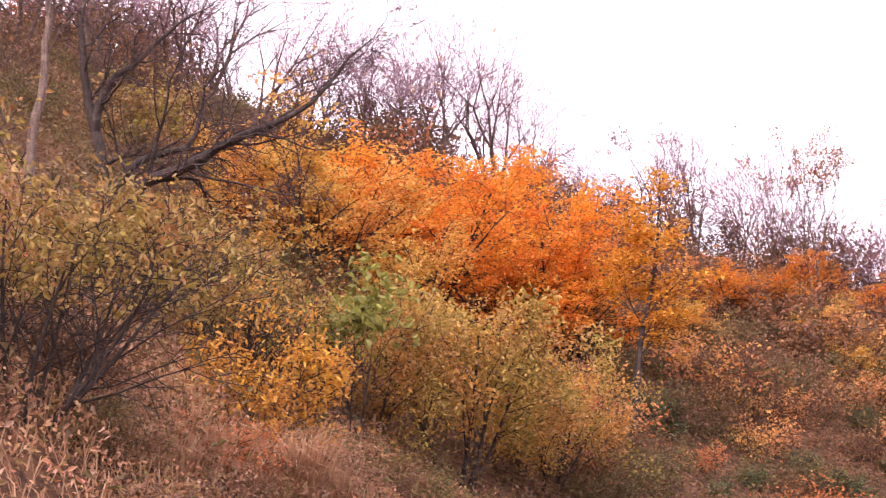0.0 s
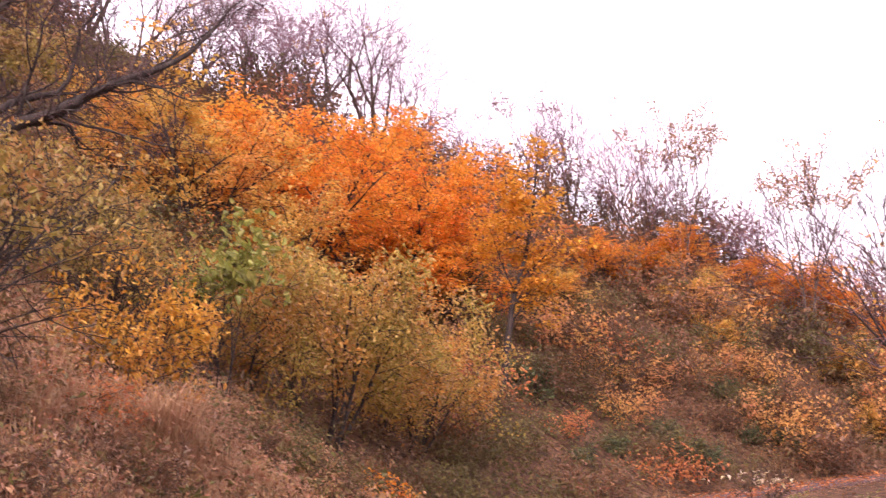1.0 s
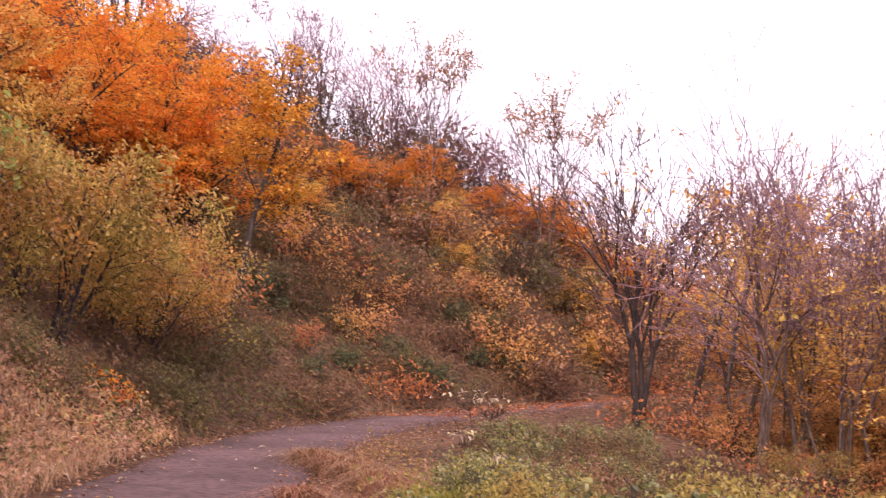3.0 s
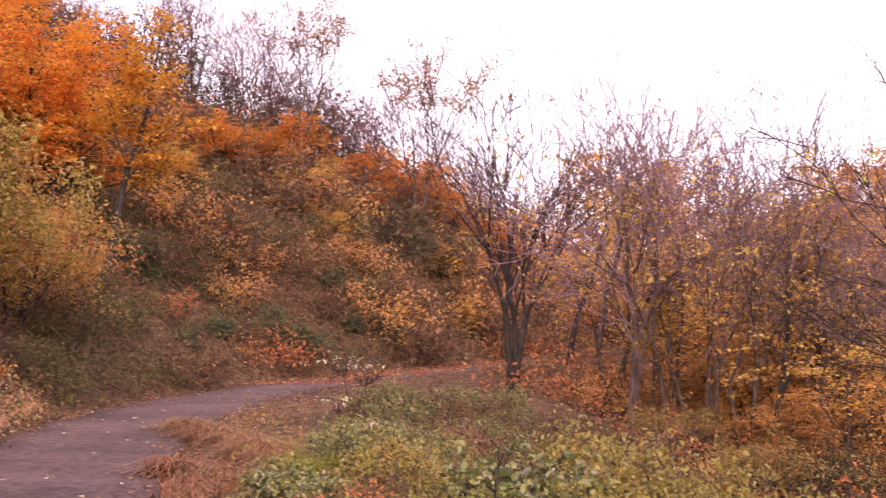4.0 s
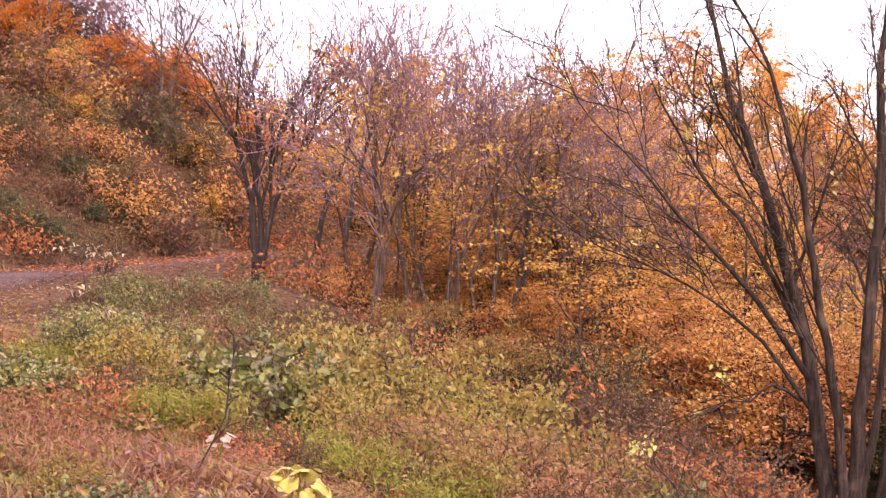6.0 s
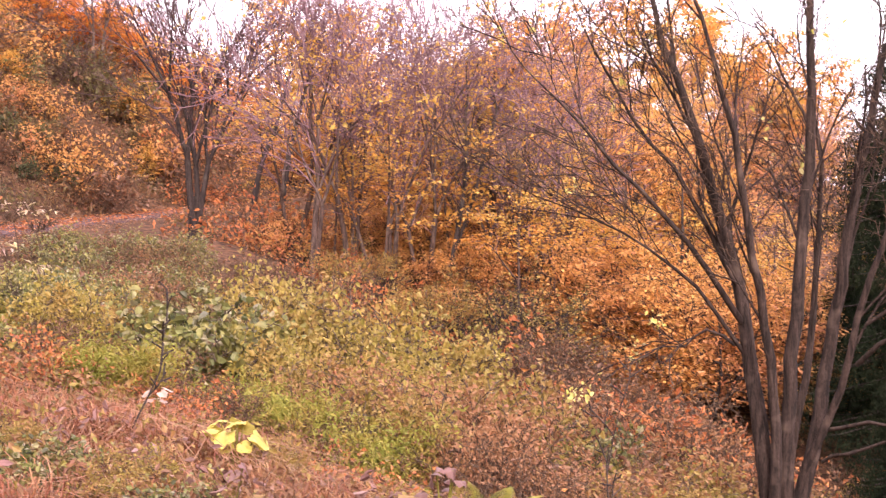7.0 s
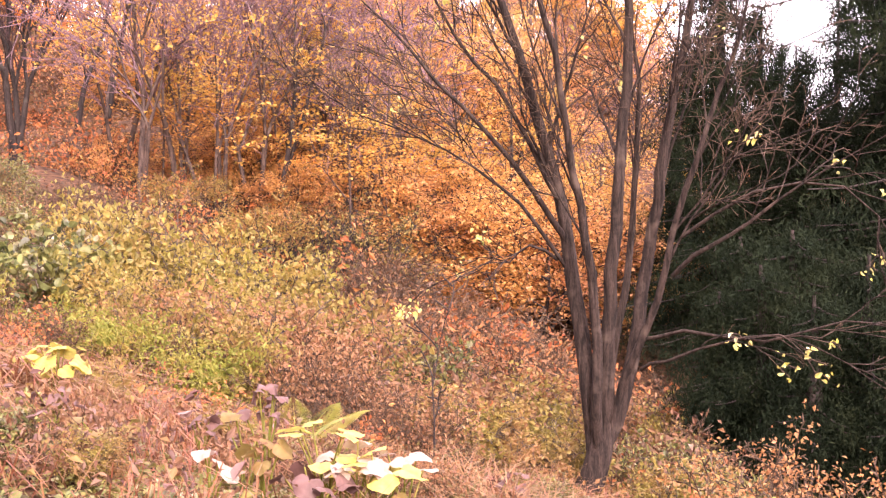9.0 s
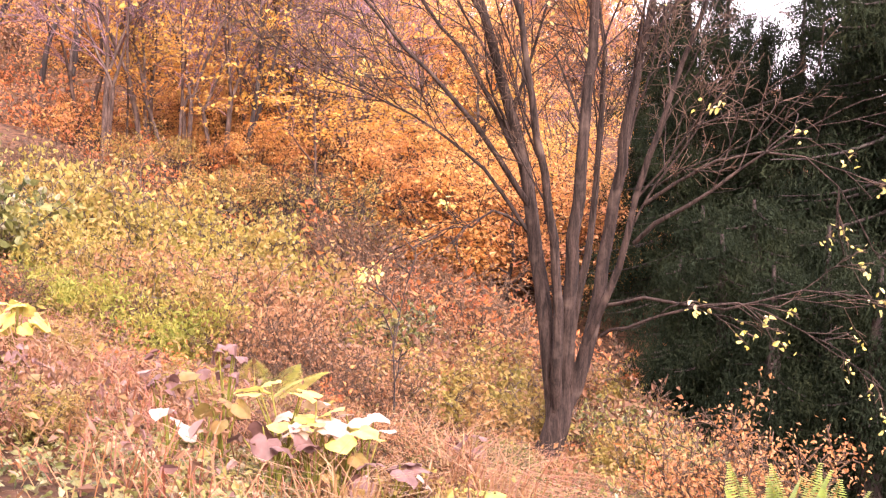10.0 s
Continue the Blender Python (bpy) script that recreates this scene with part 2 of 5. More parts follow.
M_LITTER = leaf_material("fallen_leaves", [(0.34, 0.145, 0.068), (0.476, 0.255, 0.119), (0.255, 0.111, 0.0595), (0.51, 0.374, 0.238)], None, 0.2)

# ---- lie of the land ----
ROAD = [(-13, -34), (-9, -22), (-5.2, -10), (-1.8, 0), (1.1, 8.4), (4.5, 18.1), (6.8, 23.1), (9.6, 27.7), (12.6, 31.4), (16.5, 34.6), (21.5, 37.2), (27.5, 39.5),
        (36, 43), (46, 50), (60, 62)]


def spline(points, step=0.5):
    pts = [Vector((*p, 0)) if len(p) == 2 else Vector(p) for p in points]
    out = []
    for i in range(len(pts) - 1):
        a, b, c, d = pts[max(0, i - 1)], pts[i], pts[i + 1], pts[min(len(pts) - 1, i + 2)]
        k = max(2, int((c - b).length / step))
        for j in range(k):
            s = j / k
            out.append(0.5 * ((2 * b) + (c - a) * s + (2 * a - 5 * b + 4 * c - d) * s * s + (3 * b - a - 3 * c + d) * s ** 3))
    out.append(pts[-1])
    return out


ROADLINE = np.array([tuple(p)[:2] for p in spline(ROAD)])
ROADDIR = np.gradient(ROADLINE, axis=0)
ROADDIR /= np.linalg.norm(ROADDIR, axis=1)[:, None]
ROADLEN = np.concatenate([[0], np.cumsum(np.linalg.norm(np.diff(ROADLINE, axis=0), axis=1))])
ROADLEN -= ROADLEN[np.argmin(np.abs(ROADLINE[:, 1]))]
ROADZ = np.where(ROADLEN < 0, 0.02 * ROADLEN, 0.03 * ROADLEN + 0.0004 * ROADLEN ** 2 + 0.0009 * np.maximum(0, ROADLEN - 36) ** 2 * (ROADLEN < 52)
                 + (ROADLEN >= 52) * 0.23)
ROADZ = np.minimum(ROADZ, 4.6)


def wave(x, y, scale, seed):
    """Smooth unevenness between -1 and 1."""
    s = 0
    for k in range(4):
        a = seed * 1.7 + k * 2.4
        f = scale * (1 + 0.63 * k)
        s = s + np.sin(f * (x * math.cos(a) + y * math.sin(a)) + 3.1 * k + seed) * np.cos(f * 0.8 * (y * math.cos(a) - x * math.sin(a)) + seed * k)
    return s / 2.6


def lateral(x, y, full=False):
    """Metres to the left of the road's middle (right: minus), and the road's height there."""
    x, y = np.atleast_1d(np.asarray(x, float)), np.atleast_1d(np.asarray(y, float))
    side, high, run = np.empty(len(x)), np.empty(len(x)), np.empty(len(x))
    for i in range(0, len(x), 20000):
        dx = x[i:i + 20000, None] - ROADLINE[None, :, 0]
        dy = y[i:i + 20000, None] - ROADLINE[None, :, 1]
        d2 = dx * dx + dy * dy
        k = np.argmin(d2, axis=1)
        r = np.arange(len(k))
        cross = ROADDIR[k, 0] * dy[r, k] - ROADDIR[k, 1] * dx[r, k]
        side[i:i + 20000] = np.sign(cross) * np.sqrt(d2[r, k])
        w = 1 / (d2 + 4.0) ** 2
        high[i:i + 20000] = (w * ROADZ[None, :]).sum(1) / w.sum(1)
        run[i:i + 20000] = (w * ROADLEN[None, :]).sum(1) / w.sum(1)
    return (side, high, run) if full else (side, high)


def smooth_knee(v, k):
    return 0.5 * (v + np.sqrt(v * v + k * k))


def height(x, y):
    x, y = np.atleast_1d(np.asarray(x, float)), np.atleast_1d(np.asarray(y, float))
    s, z, run = lateral(x, y, True)
    far = np.hypot(x, y)
    left = smooth_knee(s - 1.9, 0.5)
    k = np.clip((run - 12) / 18, 0, 1)
    k = k * k * (3 - 2 * k)
    low, top = 1.0 - 0.2 * k, 0.96 - 0.22 * k
    bank = low * left - (low - top) * smooth_knee(left - 9.5, 2.0) - 0.85 * smooth_knee(np.where(s > 0, far - 60, -60), 6.0) * np.clip(left / 12, 0, 1)
    right = smooth_knee(-s - 3.4 - 3.4 * np.clip((run - 16) / 12, 0, 1), 1.0)
    drop = -0.42 * right + 0.40 * smooth_knee(right - 10.5, 3.0)
    rise = 0.17 * (smooth_knee(np.where(s < 0, far - 29, -30), 4.0) - smooth_knee(np.where(s < 0, far - 52, -30), 6.0)) * np.clip((-s - 3) / 8, 0, 1)
    rough = 0.12 * wave(x, y, 0.9, 1.0) + 0.3 * wave(x, y, 0.23, 2.0)
    rough = rough * np.clip((np.abs(s) - 2.2) / 4, 0, 1)
    return z + np.where(s > 0, bank, drop + rise) + rough


def at(az, d, lift=0.0):
    """A place on the ground at a compass heading and distance from the standpoint."""
    x, y = d * math.sin(radians(az)), d * math.cos(radians(az))
    return Vector((x, y, float(height(x, y)[0]) + lift))


# ---- mesh helpers ----
def mesh_of(name, verts, faces, mat, smooth=False):
    """A mesh from arrays of corners and of four-cornered (or three-cornered) faces."""
    me = bpy.data.meshes.new(name)
    verts, faces = np.asarray(verts, np.float32), np.asarray(faces, np.int32)
    n, k = faces.shape
    me.vertices.add(len(verts))
    me.vertices.foreach_set("co", verts.ravel())
    me.loops.add(n * k)
    me.loops.foreach_set("vertex_index", faces.ravel())
    me.polygons.add(n)
    me.polygons.foreach_set("loop_start", np.arange(0, n * k, k, dtype=np.int32))
    me.polygons.foreach_set("use_smooth", np.full(n, smooth))
    me.update(calc_edges=True)
    me.materials.append(mat)
    return me


def part(name, me, parent, label=""):
    ob = new(name, me)
    ob.parent = parent
    if label:
        ob["label"] = label
    return ob


def thing(name, place, label, category, group="", kind=""):
    ob = new(name)
    ob.empty_display_size = 0.2
    ob.location = place
    return tagged(ob, label, category, group, kind)


def tubes(lines, sides):
    """Tapered round limbs along lines of (points, radii)."""
    V, F, base = [], [], 0
    for pts, rad in lines:
        pts = np.asarray(pts, float)
        n = len(pts)
        tan = np.gradient(pts, axis=0)
        tan /= np.linalg.norm(tan, axis=1)[:, None] + 1e-9
        ref = np.array((0.31, 0.95, 0.05)) if abs(tan[0, 2]) > 0.8 else np.array((0.0, 0.05, 1.0))
        a = np.cross(tan, ref)
        a /= np.linalg.norm(a, axis=1)[:, None] + 1e-9
        b = np.cross(tan, a)
        ang = np.arange(sides) * 2 * np.pi / sides
        ring = pts[:, None] + np.asarray(rad)[:, None, None] * (np.cos(ang)[None, :, None] * a[:, None] + np.sin(ang)[None, :, None] * b[:, None])
        V.append(ring.reshape(-1, 3))
        i, j = np.meshgrid(np.arange(n - 1), np.arange(sides), indexing="ij")
        j2 = (j + 1) % sides
        F.append(np.stack([base + i * sides + j, base + i * sides + j2, base + (i + 1) * sides + j2, base + (i + 1) * sides + j], -1).reshape(-1, 4))
        base += n * sides
    return np.concatenate(V), np.concatenate(F)


def limbs_mesh(name, branches, mat, sides=(9, 6, 4, 3)):
    """One mesh from branches of (points, radii, level): thick ones rounder than twigs."""
    V, F, base = [], [], 0
    for lo, hi, sd in ((0, 0, sides[0]), (1, 1, sides[1]), (2, 2, sides[2]), (3, 9, sides[3])):
        pick = [(p, r) for p, r, lv in branches if lo <= lv <= hi]
        if pick:
            v, f = tubes(pick, sd)
            V.append(v)
            F.append(f + base)
            base += len(v)
    return mesh_of(name, np.concatenate(V), np.concatenate(F), mat, True)


def unit(v):
    return v / (np.linalg.norm(v, axis=-1, keepdims=True) + 1e-9)


def leaves(rng, places, size, aspect=0.55, up=0.5, droop=0.25, spread=0.25, full=False):
    """Folded, pointed leaves, one at each place, of their own size, tilt and turn: arrays of corners and faces. full: a rounder leaf with a midrib and a curled tip."""
    n = len(places)
    nrm = unit(rng.normal(size=(n, 3)) + np.array((0, 0, up * 2)))
    axis = unit(np.cross(nrm, rng.normal(size=(n, 3))) - np.array((0, 0, droop)))
    side = unit(np.cross(nrm, axis))
    s = size * np.clip(np.exp(rng.normal(0, spread, n)), 0.5, 1.6)[:, None]
    fold = nrm * s * rng.uniform(0.05, 0.25, (n, 1))
    base = places
    if full:
        w, curl = side * s * aspect * 0.5, nrm * s * rng.uniform(-0.05, 0.3, (n, 1))
        a, b = base + axis * s * 0.28, base + axis * s * 0.68
        V = np.stack([base, a + w * 0.9 + fold, b + w * 0.8 + fold - curl * 0.4, base + axis * s - curl, b - w * 0.8 + fold - curl * 0.4, a - w * 0.9 + fold], 1).reshape(-1, 3)
        k = np.arange(n)[:, None] * 6
        return V, np.concatenate([k + np.array((0, 1, 2, 3)), k + np.array((0, 3, 4, 5))])
    mid = base + axis * s * 0.45
    V = np.stack([base, mid + side * s * aspect * 0.5 + fold, base + axis * s - nrm * s * 0.08, mid - side * s * aspect * 0.5 + fold], 1).reshape(-1, 3)
    return V, np.arange(4 * n).reshape(n, 4)


def blades(rng, places, length, width, lean=0.5, wind=(0, 0)):
    """Arching grass blades: two faces each, narrowing to the tip."""
    n = len(places)
    a = rng.uniform(0, 2 * np.pi, n)
    out = np.stack([np.cos(a) + wind[0], np.sin(a) + wind[1], np.zeros(n)], -1)
    side = np.stack([-np.sin(a), np.cos(a), np.zeros(n)], -1)
    L = (length * rng.uniform(0.5, 1.2, n))[:, None]
    ln = (lean * rng.uniform(0.3, 1.5, n))[:, None]
    up = np.array((0, 0, 1.0))
    w = width * rng.uniform(0.7, 1.3, (n, 1))
    p0, p1, p2 = places, places + up * L * 0.62 + out * L * ln * 0.3, places + up * L * (0.95 - 0.35 * ln) + out * L * ln
    V = np.stack([p0 - side * w, p0 + side * w, p1 + side * w * 0.8, p1 - side * w * 0.8, p2 + side * w * 0.15, p2 - side * w * 0.15], 1).reshape(-1, 3)
    k = np.arange(n)[:, None] * 6
    F = np.concatenate([k + np.array((0, 1, 2, 3)), k + np.array((3, 2, 4, 5))])
    return V, F


def grow(rng, start, way, length, radius, spec, level=0, out=None, seg=(9, 6, 4, 2, 1)):
    """A branch and all its side branches. spec, per level: side branches, their length, their angle, bend, pull upwards, first fork."""
    out = [] if out is None else out
    count, ratio, angle, bend, lift, first = spec[level]
    n = seg[min(level, 4)]
    pts, d = [np.array(start, float)], np.array(way, float)
    d /= np.linalg.norm(d)
    for i in range(n):
        d = d + rng.normal(0, bend, 3) + np.array((0, 0, lift))
        d /= np.linalg.norm(d)
        pts.append(pts[-1] + d * length / n)
    pts = np.array(pts)
    tip = 0.35 if level < len(spec) - 1 else 0.45
    rad = radius * np.linspace(1, tip, n + 1)
    if level == 0:
        rad[0] *= 1.35
    out.append((pts, np.maximum(rad, 0.0055), level))
    if level + 1 < len(spec):
        turn = rng.uniform(0, 6.28)
        for k in range(count):
            f = first + (1 - first) * (k + rng.uniform(0.1, 0.9)) / count
            i = min(n - 1, int(f * n))
            p = pts[i] + (pts[i + 1] - pts[i]) * (f * n - i)
            t = unit(pts[i + 1] - pts[i])
            turn += 2.4 + rng.normal(0, 0.4)
            a = unit(np.cross(t, (0.3, 0.2, 1.0) if abs(t[2]) < 0.9 else (1.0, 0.1, 0)))
            b = np.cross(t, a)
            g = radians(angle) * rng.uniform(0.6, 1.35)
            w = t * math.cos(g) + (a * math.cos(turn) + b * math.sin(turn)) * math.sin(g)
            r0 = radius * (1 - (1 - tip) * f)
            grow(rng, p, w, length * ratio * rng.uniform(0.65, 1.25) * (1.15 - 0.5 * f), r0 * rng.uniform(0.5, 0.72), spec, level + 1, out, seg)
    return out


def forked(rng, start, way, length, radius, depth, angle, ratio=0.8, lift=0.03, bend=0.06, level=0, out=None, thin=0.006):
    """A branch that forks again and again into a fine rounded crown, with a side shoot halfway along each piece."""
    out = [] if out is None else out
    n = 3 if level < 2 else 2
    pts, d = [np.array(start, float)], unit(np.array(way, float))
    for i in range(n):
        d = unit(d + rng.normal(0, bend, 3) + np.array((0, 0, lift)))
        pts.append(pts[-1] + d * length / n)
    r1 = radius * 0.74
    rad = np.maximum(np.linspace(radius, r1, n + 1), thin)
    if level == 0:
        rad[0] *= 1.4
    out.append((np.array(pts), rad, min(level, 4)))
    if depth > 0:
        ref = np.array((0.3, 0.2, 1.0)) if abs(d[2]) < 0.9 else np.array((1.0, 0.1, 0))
        a = unit(np.cross(d, ref))
        b = np.cross(d, a)
        turn, k = rng.uniform(0, 6.28), 3 if rng.random() < 0.25 else 2
        for i in range(k):
            turn += 6.28 / k + rng.normal(0, 0.35)
            g = radians(angle) * rng.uniform(0.45, 1.35)
            w = d * math.cos(g) + (a * math.cos(turn) + b * math.sin(turn)) * math.sin(g)
            forked(rng, pts[-1], w, length * ratio * rng.uniform(0.72, 1.2), r1 * (0.82 if k == 2 else 0.7), depth - 1, angle, ratio, lift, bend, level + 1, out, thin)
        if level >= 1 and depth > 1:
            g = radians(angle) * rng.uniform(1.0, 1.9)
            w = d * math.cos(g) + (a * math.cos(turn + 1.5) + b * math.sin(turn + 1.5)) * math.sin(g)
            forked(rng, pts[n // 2], w, length * ratio * 0.75, radius * 0.5, depth - 2, angle, ratio, lift, bend, level + 2, out, thin)
    return out


def fork_stems(rng, n, high, radius, lean, depth, angle, ratio=0.8, lift=0.03, foot=0.08, bole=0.26, thin=0.006):
    """Forking stems from one base, the whole brought to a given height."""
    out = []
    for k in range(n):
        a = 6.28 * (k + rng.uniform(0, 0.6)) / n
        g = lean * rng.uniform(0.5, 1.3)
        out.append(forked(rng, (foot * math.cos(a), foot * math.sin(a), 0), (math.cos(a) * g, math.sin(a) * g, 1), high * bole * rng.uniform(0.8, 1.15), radius * rng.uniform(0.75, 1.1), depth, angle, ratio, lift, 0.06, 0, None, thin))
    f = high / np.percentile([p[-1, 2] for st in out for p, r, lv in st if lv >= 4], 94)
    return [[(p * f - np.array((0, 0, 0.3 if lv == 0 else 0.0)) * (p[:, 2:] < 0.01), r, lv) for p, r, lv in st] for st in out]


def limb(rng, ctrl, r0, r1, spec, count, length, angle=55, first=0.25, out=None, kink=0.012):
    """A main limb along a few control points, with side branches growing from it."""
    out = [] if out is None else out
    pts = np.array([tuple(p) for p in spline(ctrl, 0.28)])
    wig = np.cumsum(rng.normal(0, kink, pts.shape), axis=0)
    pts = pts + wig - wig[0]
    rad = np.linspace(r0, r1, len(pts))
    out.append((pts, rad, 0))
    for k in range(count):
        f = first + (1 - first) * (k + rng.uniform(0, 1)) / count
        i = min(len(pts) - 2, int(f * (len(pts) - 1)))
        t = unit(pts[i + 1] - pts[i])
        a = unit(np.cross(t, rng.normal(size=3)))
        g = radians(angle) * rng.uniform(0.6, 1.25)
        grow(rng, pts[i], t * math.cos(g) + a * math.sin(g) + np.array((0, 0, 0.25)), length * rng.uniform(0.5, 1.2) * (1.2 - 0.6 * f), rad[i] * rng.uniform(0.28, 0.42), spec, 1, out)
    if count:
        grow(rng, pts[-1], pts[-1] - pts[-2], length * 0.8, r1, spec, 1, out)
    return out


def along(rng, branches, low, n, jitter):
    """Places scattered along the branches of a level or finer."""
    pts = [p for p, r, lv in branches if lv >= low]
    seg = np.concatenate([np.stack([p[:-1], p[1:]], 1) for p in pts])
    i = rng.integers(0, len(seg), n)
    f = rng.uniform(0, 1, (n, 1))
    return seg[i, 0] * (1 - f) + seg[i, 1] * f + rng.normal(0, jitter, (n, 3))

# ---- ground and road ----
def ground_sheet():
    u = np.linspace(-1, 1, 221)
    reach = 2.2 * np.sinh(u * 6.6)
    keep = np.abs(reach) < 900
    gx, gy = 14 + reach[keep], 18 + reach[keep]
    X, Y = np.meshgrid(gx, gy, indexing="ij")
    Z = height(X.ravel(), Y.ravel())
    s, zr = lateral(X.ravel(), Y.ravel())
    on = np.clip((1.7 - np.abs(s)) / 0.5, 0, 1)
    Z = Z - 0.05 * on
    n, m = X.shape
    i, j = np.meshgrid(np.arange(n - 1), np.arange(m - 1), indexing="ij")
    F = np.stack([i * m + j, (i + 1) * m + j, (i + 1) * m + j + 1, i * m + j + 1], -1).reshape(-1, 4)
    me = mesh_of("ground", np.stack([X.ravel(), Y.ravel(), Z], -1), F, M_EARTH, True)
    tagged(new("ground", me), "brown leaf-littered hillside and valley ground", "ground", kind="structure")


def road_strip():
    half, n = 1.2, len(ROADLINE)
    across = np.array((-1.0, -0.97, -0.5, 0, 0.5, 0.97, 1.0))
    left = np.stack([-ROADDIR[:, 1], ROADDIR[:, 0]], -1)
    wob = 0.14 * wave(ROADLINE[:, 0], ROADLINE[:, 1], 0.8, 4.0)
    P = ROADLINE[:, None] + left[:, None] * (across[None, :, None] * (half + np.sign(across)[None, :, None] * wob[:, None, None]))
    z0 = height(P[..., 0].ravel(), P[..., 1].ravel()).reshape(n, 7)
    Z = z0 + 0.03 + 0.03 * (1 - across ** 2)[None]
    Z[:, (0, 6)] = z0[:, (0, 6)] - 0.08
    V = np.concatenate([P, Z[..., None]], -1).reshape(-1, 3)
    i, j = np.meshgrid(np.arange(n - 1), np.arange(6), indexing="ij")
    F = np.stack([i * 7 + j + 1, i * 7 + j, (i + 1) * 7 + j, (i + 1) * 7 + j + 1], -1).reshape(-1, 4)
    tagged(new("road", mesh_of("road", V, F, M_ROAD, True)), "narrow worn asphalt road strewn with fallen leaves", "road", kind="structure")


ground_sheet()
road_strip()

# ---- kinds of trees and shrubs ----
#          side branches, length, angle, bend, pull up, first fork
POLE = [(10, 0.27, 42, 0.03, 0.02, 0.44), (5, 0.55, 38, 0.09, 0.07, 0.2), (5, 0.55, 42, 0.12, 0.05, 0.2), (2, 0.6, 45, 0.14, 0.03, 0.2), (0, 0, 0, 0.15, 0, 0)]
SPREAD = [(9, 0.72, 58, 0.06, 0.01, 0.22), (6, 0.5, 50, 0.1, 0.0, 0.2), (4, 0.5, 50, 0.12, 0.0, 0.2), (0, 0, 0, 0.15, -0.02, 0)]
BUSH = [(5, 0.6, 40, 0.08, 0.02, 0.2), (4, 0.55, 45, 0.12, 0.0, 0.2), (3, 0.5, 50, 0.15, -0.02, 0.2), (0, 0, 0, 0.15, -0.04, 0)]
LOW = [(6, 0.6, 42, 0.1, 0.01, 0.15), (5, 0.55, 48, 0.14, -0.01, 0.15), (0, 0, 0, 0.16, -0.03, 0)]
FAR = [(8, 0.28, 42, 0.04, 0.02, 0.4), (5, 0.55, 40, 0.1, 0.05, 0.2), (3, 0.6, 45, 0.14, 0.04, 0.2), (0, 0, 0, 0.15, 0, 0)]
THIN = [(5, 0.5, 40, 0.05, 0.05, 0.25), (4, 0.5, 45, 0.1, 0.05, 0.2), (3, 0.5, 45, 0.12, 0.03, 0.2), (0, 0, 0, 0.15, 0, 0)]


def stems(rng, n, high, radius, spec, lean, foot=0.1, seg=(9, 6, 4, 2, 1)):
    """Main stems from one base, each with all its branches: a list of branch lists."""
    out = []
    for k in range(n):
        a = 6.28 * (k + rng.uniform(0, 0.6)) / n
        g = lean * rng.uniform(0.4, 1.3)
        out.append(grow(rng, (foot * math.cos(a), foot * math.sin(a), -0.35), (math.cos(a) * g, math.sin(a) * g, 1), high * rng.uniform(0.75, 1.05), radius * rng.uniform(0.7, 1.1), spec, 0, None, seg if high > 3.5 else (4, 3, 2, 1, 1)))
    return out


def tree(name, place, label, built, bark, twig=None, leaf=None, n_leaf=0, size=0.09, aspect=0.6, up=0.6, low=2, jitter=0.08, group="", category="tree", above=0.0, below=1.0, haze=1.0, full=False, bunch=6):
    """A tree or shrub: a trunk or several stems with their limbs, the fine branching of the crown, and single leaves."""
    t = thing(name, place, label, category, group)
    rng = np.random.default_rng(len(bpy.data.objects) + 11)
    fine = []
    round_ = (9, 6, 4, 3) if category == "tree" else (5, 3, 3, 3)
    for stem in built:
        part("trunk" if len(built) == 1 else "stem", limbs_mesh("stem", [b for b in stem if b[2] < 3], bark, round_), t)
        fine += [(b[0], b[1] * haze, b[2]) for b in stem if b[2] >= 3]
    if fine:
        part("crown", limbs_mesh("crown", fine, twig or bark), t)
    if n_leaf:
        spots = along(rng, [b for stem in built for b in stem], low, max(4, n_leaf // bunch) * (6 if above or below < 1 else 1), 0.03)
        spots = np.repeat(spots[(spots[:, 2] > above * spots[:, 2].max()) & (spots[:, 2] <= below * spots[:, 2].max())][:max(4, n_leaf // bunch)], bunch, axis=0)
        spots = spots + rng.normal(0, 1, spots.shape) * jitter
        V, F = leaves(rng, spots, size, aspect, up, full=full)
        part("foliage", mesh_of("foliage", V, F, leaf), t)
    return t


def reach(az, d, el):
    """Height over the ground at a place of a line of sight that rises el degrees."""
    return 1.6 + d * math.tan(radians(el)) - at(az, d).z


def again(ob, az, d, turn, scale=1.0, high=None, label=""):
    p = at(az, d)
    m = Matrix.Translation(p) @ pose(0, 0, 0, 0, 0, turn) @ Matrix.Diagonal((scale, scale, high or scale, 1))
    c = copy_thing(ob, m)
    if label:
        c["label"] = label
    return c


R = np.random.default_rng(5)

# ---- bare trees on the ridge ----
bare_lbl = "bare broad-crowned tree with fine purple-brown twigs on the ridge"
ridge_a = tree("bare_tree", at(8.9, 57), bare_lbl, fork_stems(R, 4, reach(8.9, 57, 20.9), 0.12, 0.42, 6, 26, 0.82, 0.008, 0.15, 0.3, 0.009), M_BARK_WOOD, M_TWIG, M_AMBER, 70, 0.12, group="bare ridge trees")
ridge_b = tree("bare_tree", at(6.2, 56), bare_lbl, fork_stems(R, 5, reach(6.2, 56, 21.9), 0.11, 0.38, 6, 26, 0.82, 0.008, 0.15, 0.3, 0.009), M_BARK_GREY, M_TWIG, M_AMBER, 40, 0.12, group="bare ridge trees")
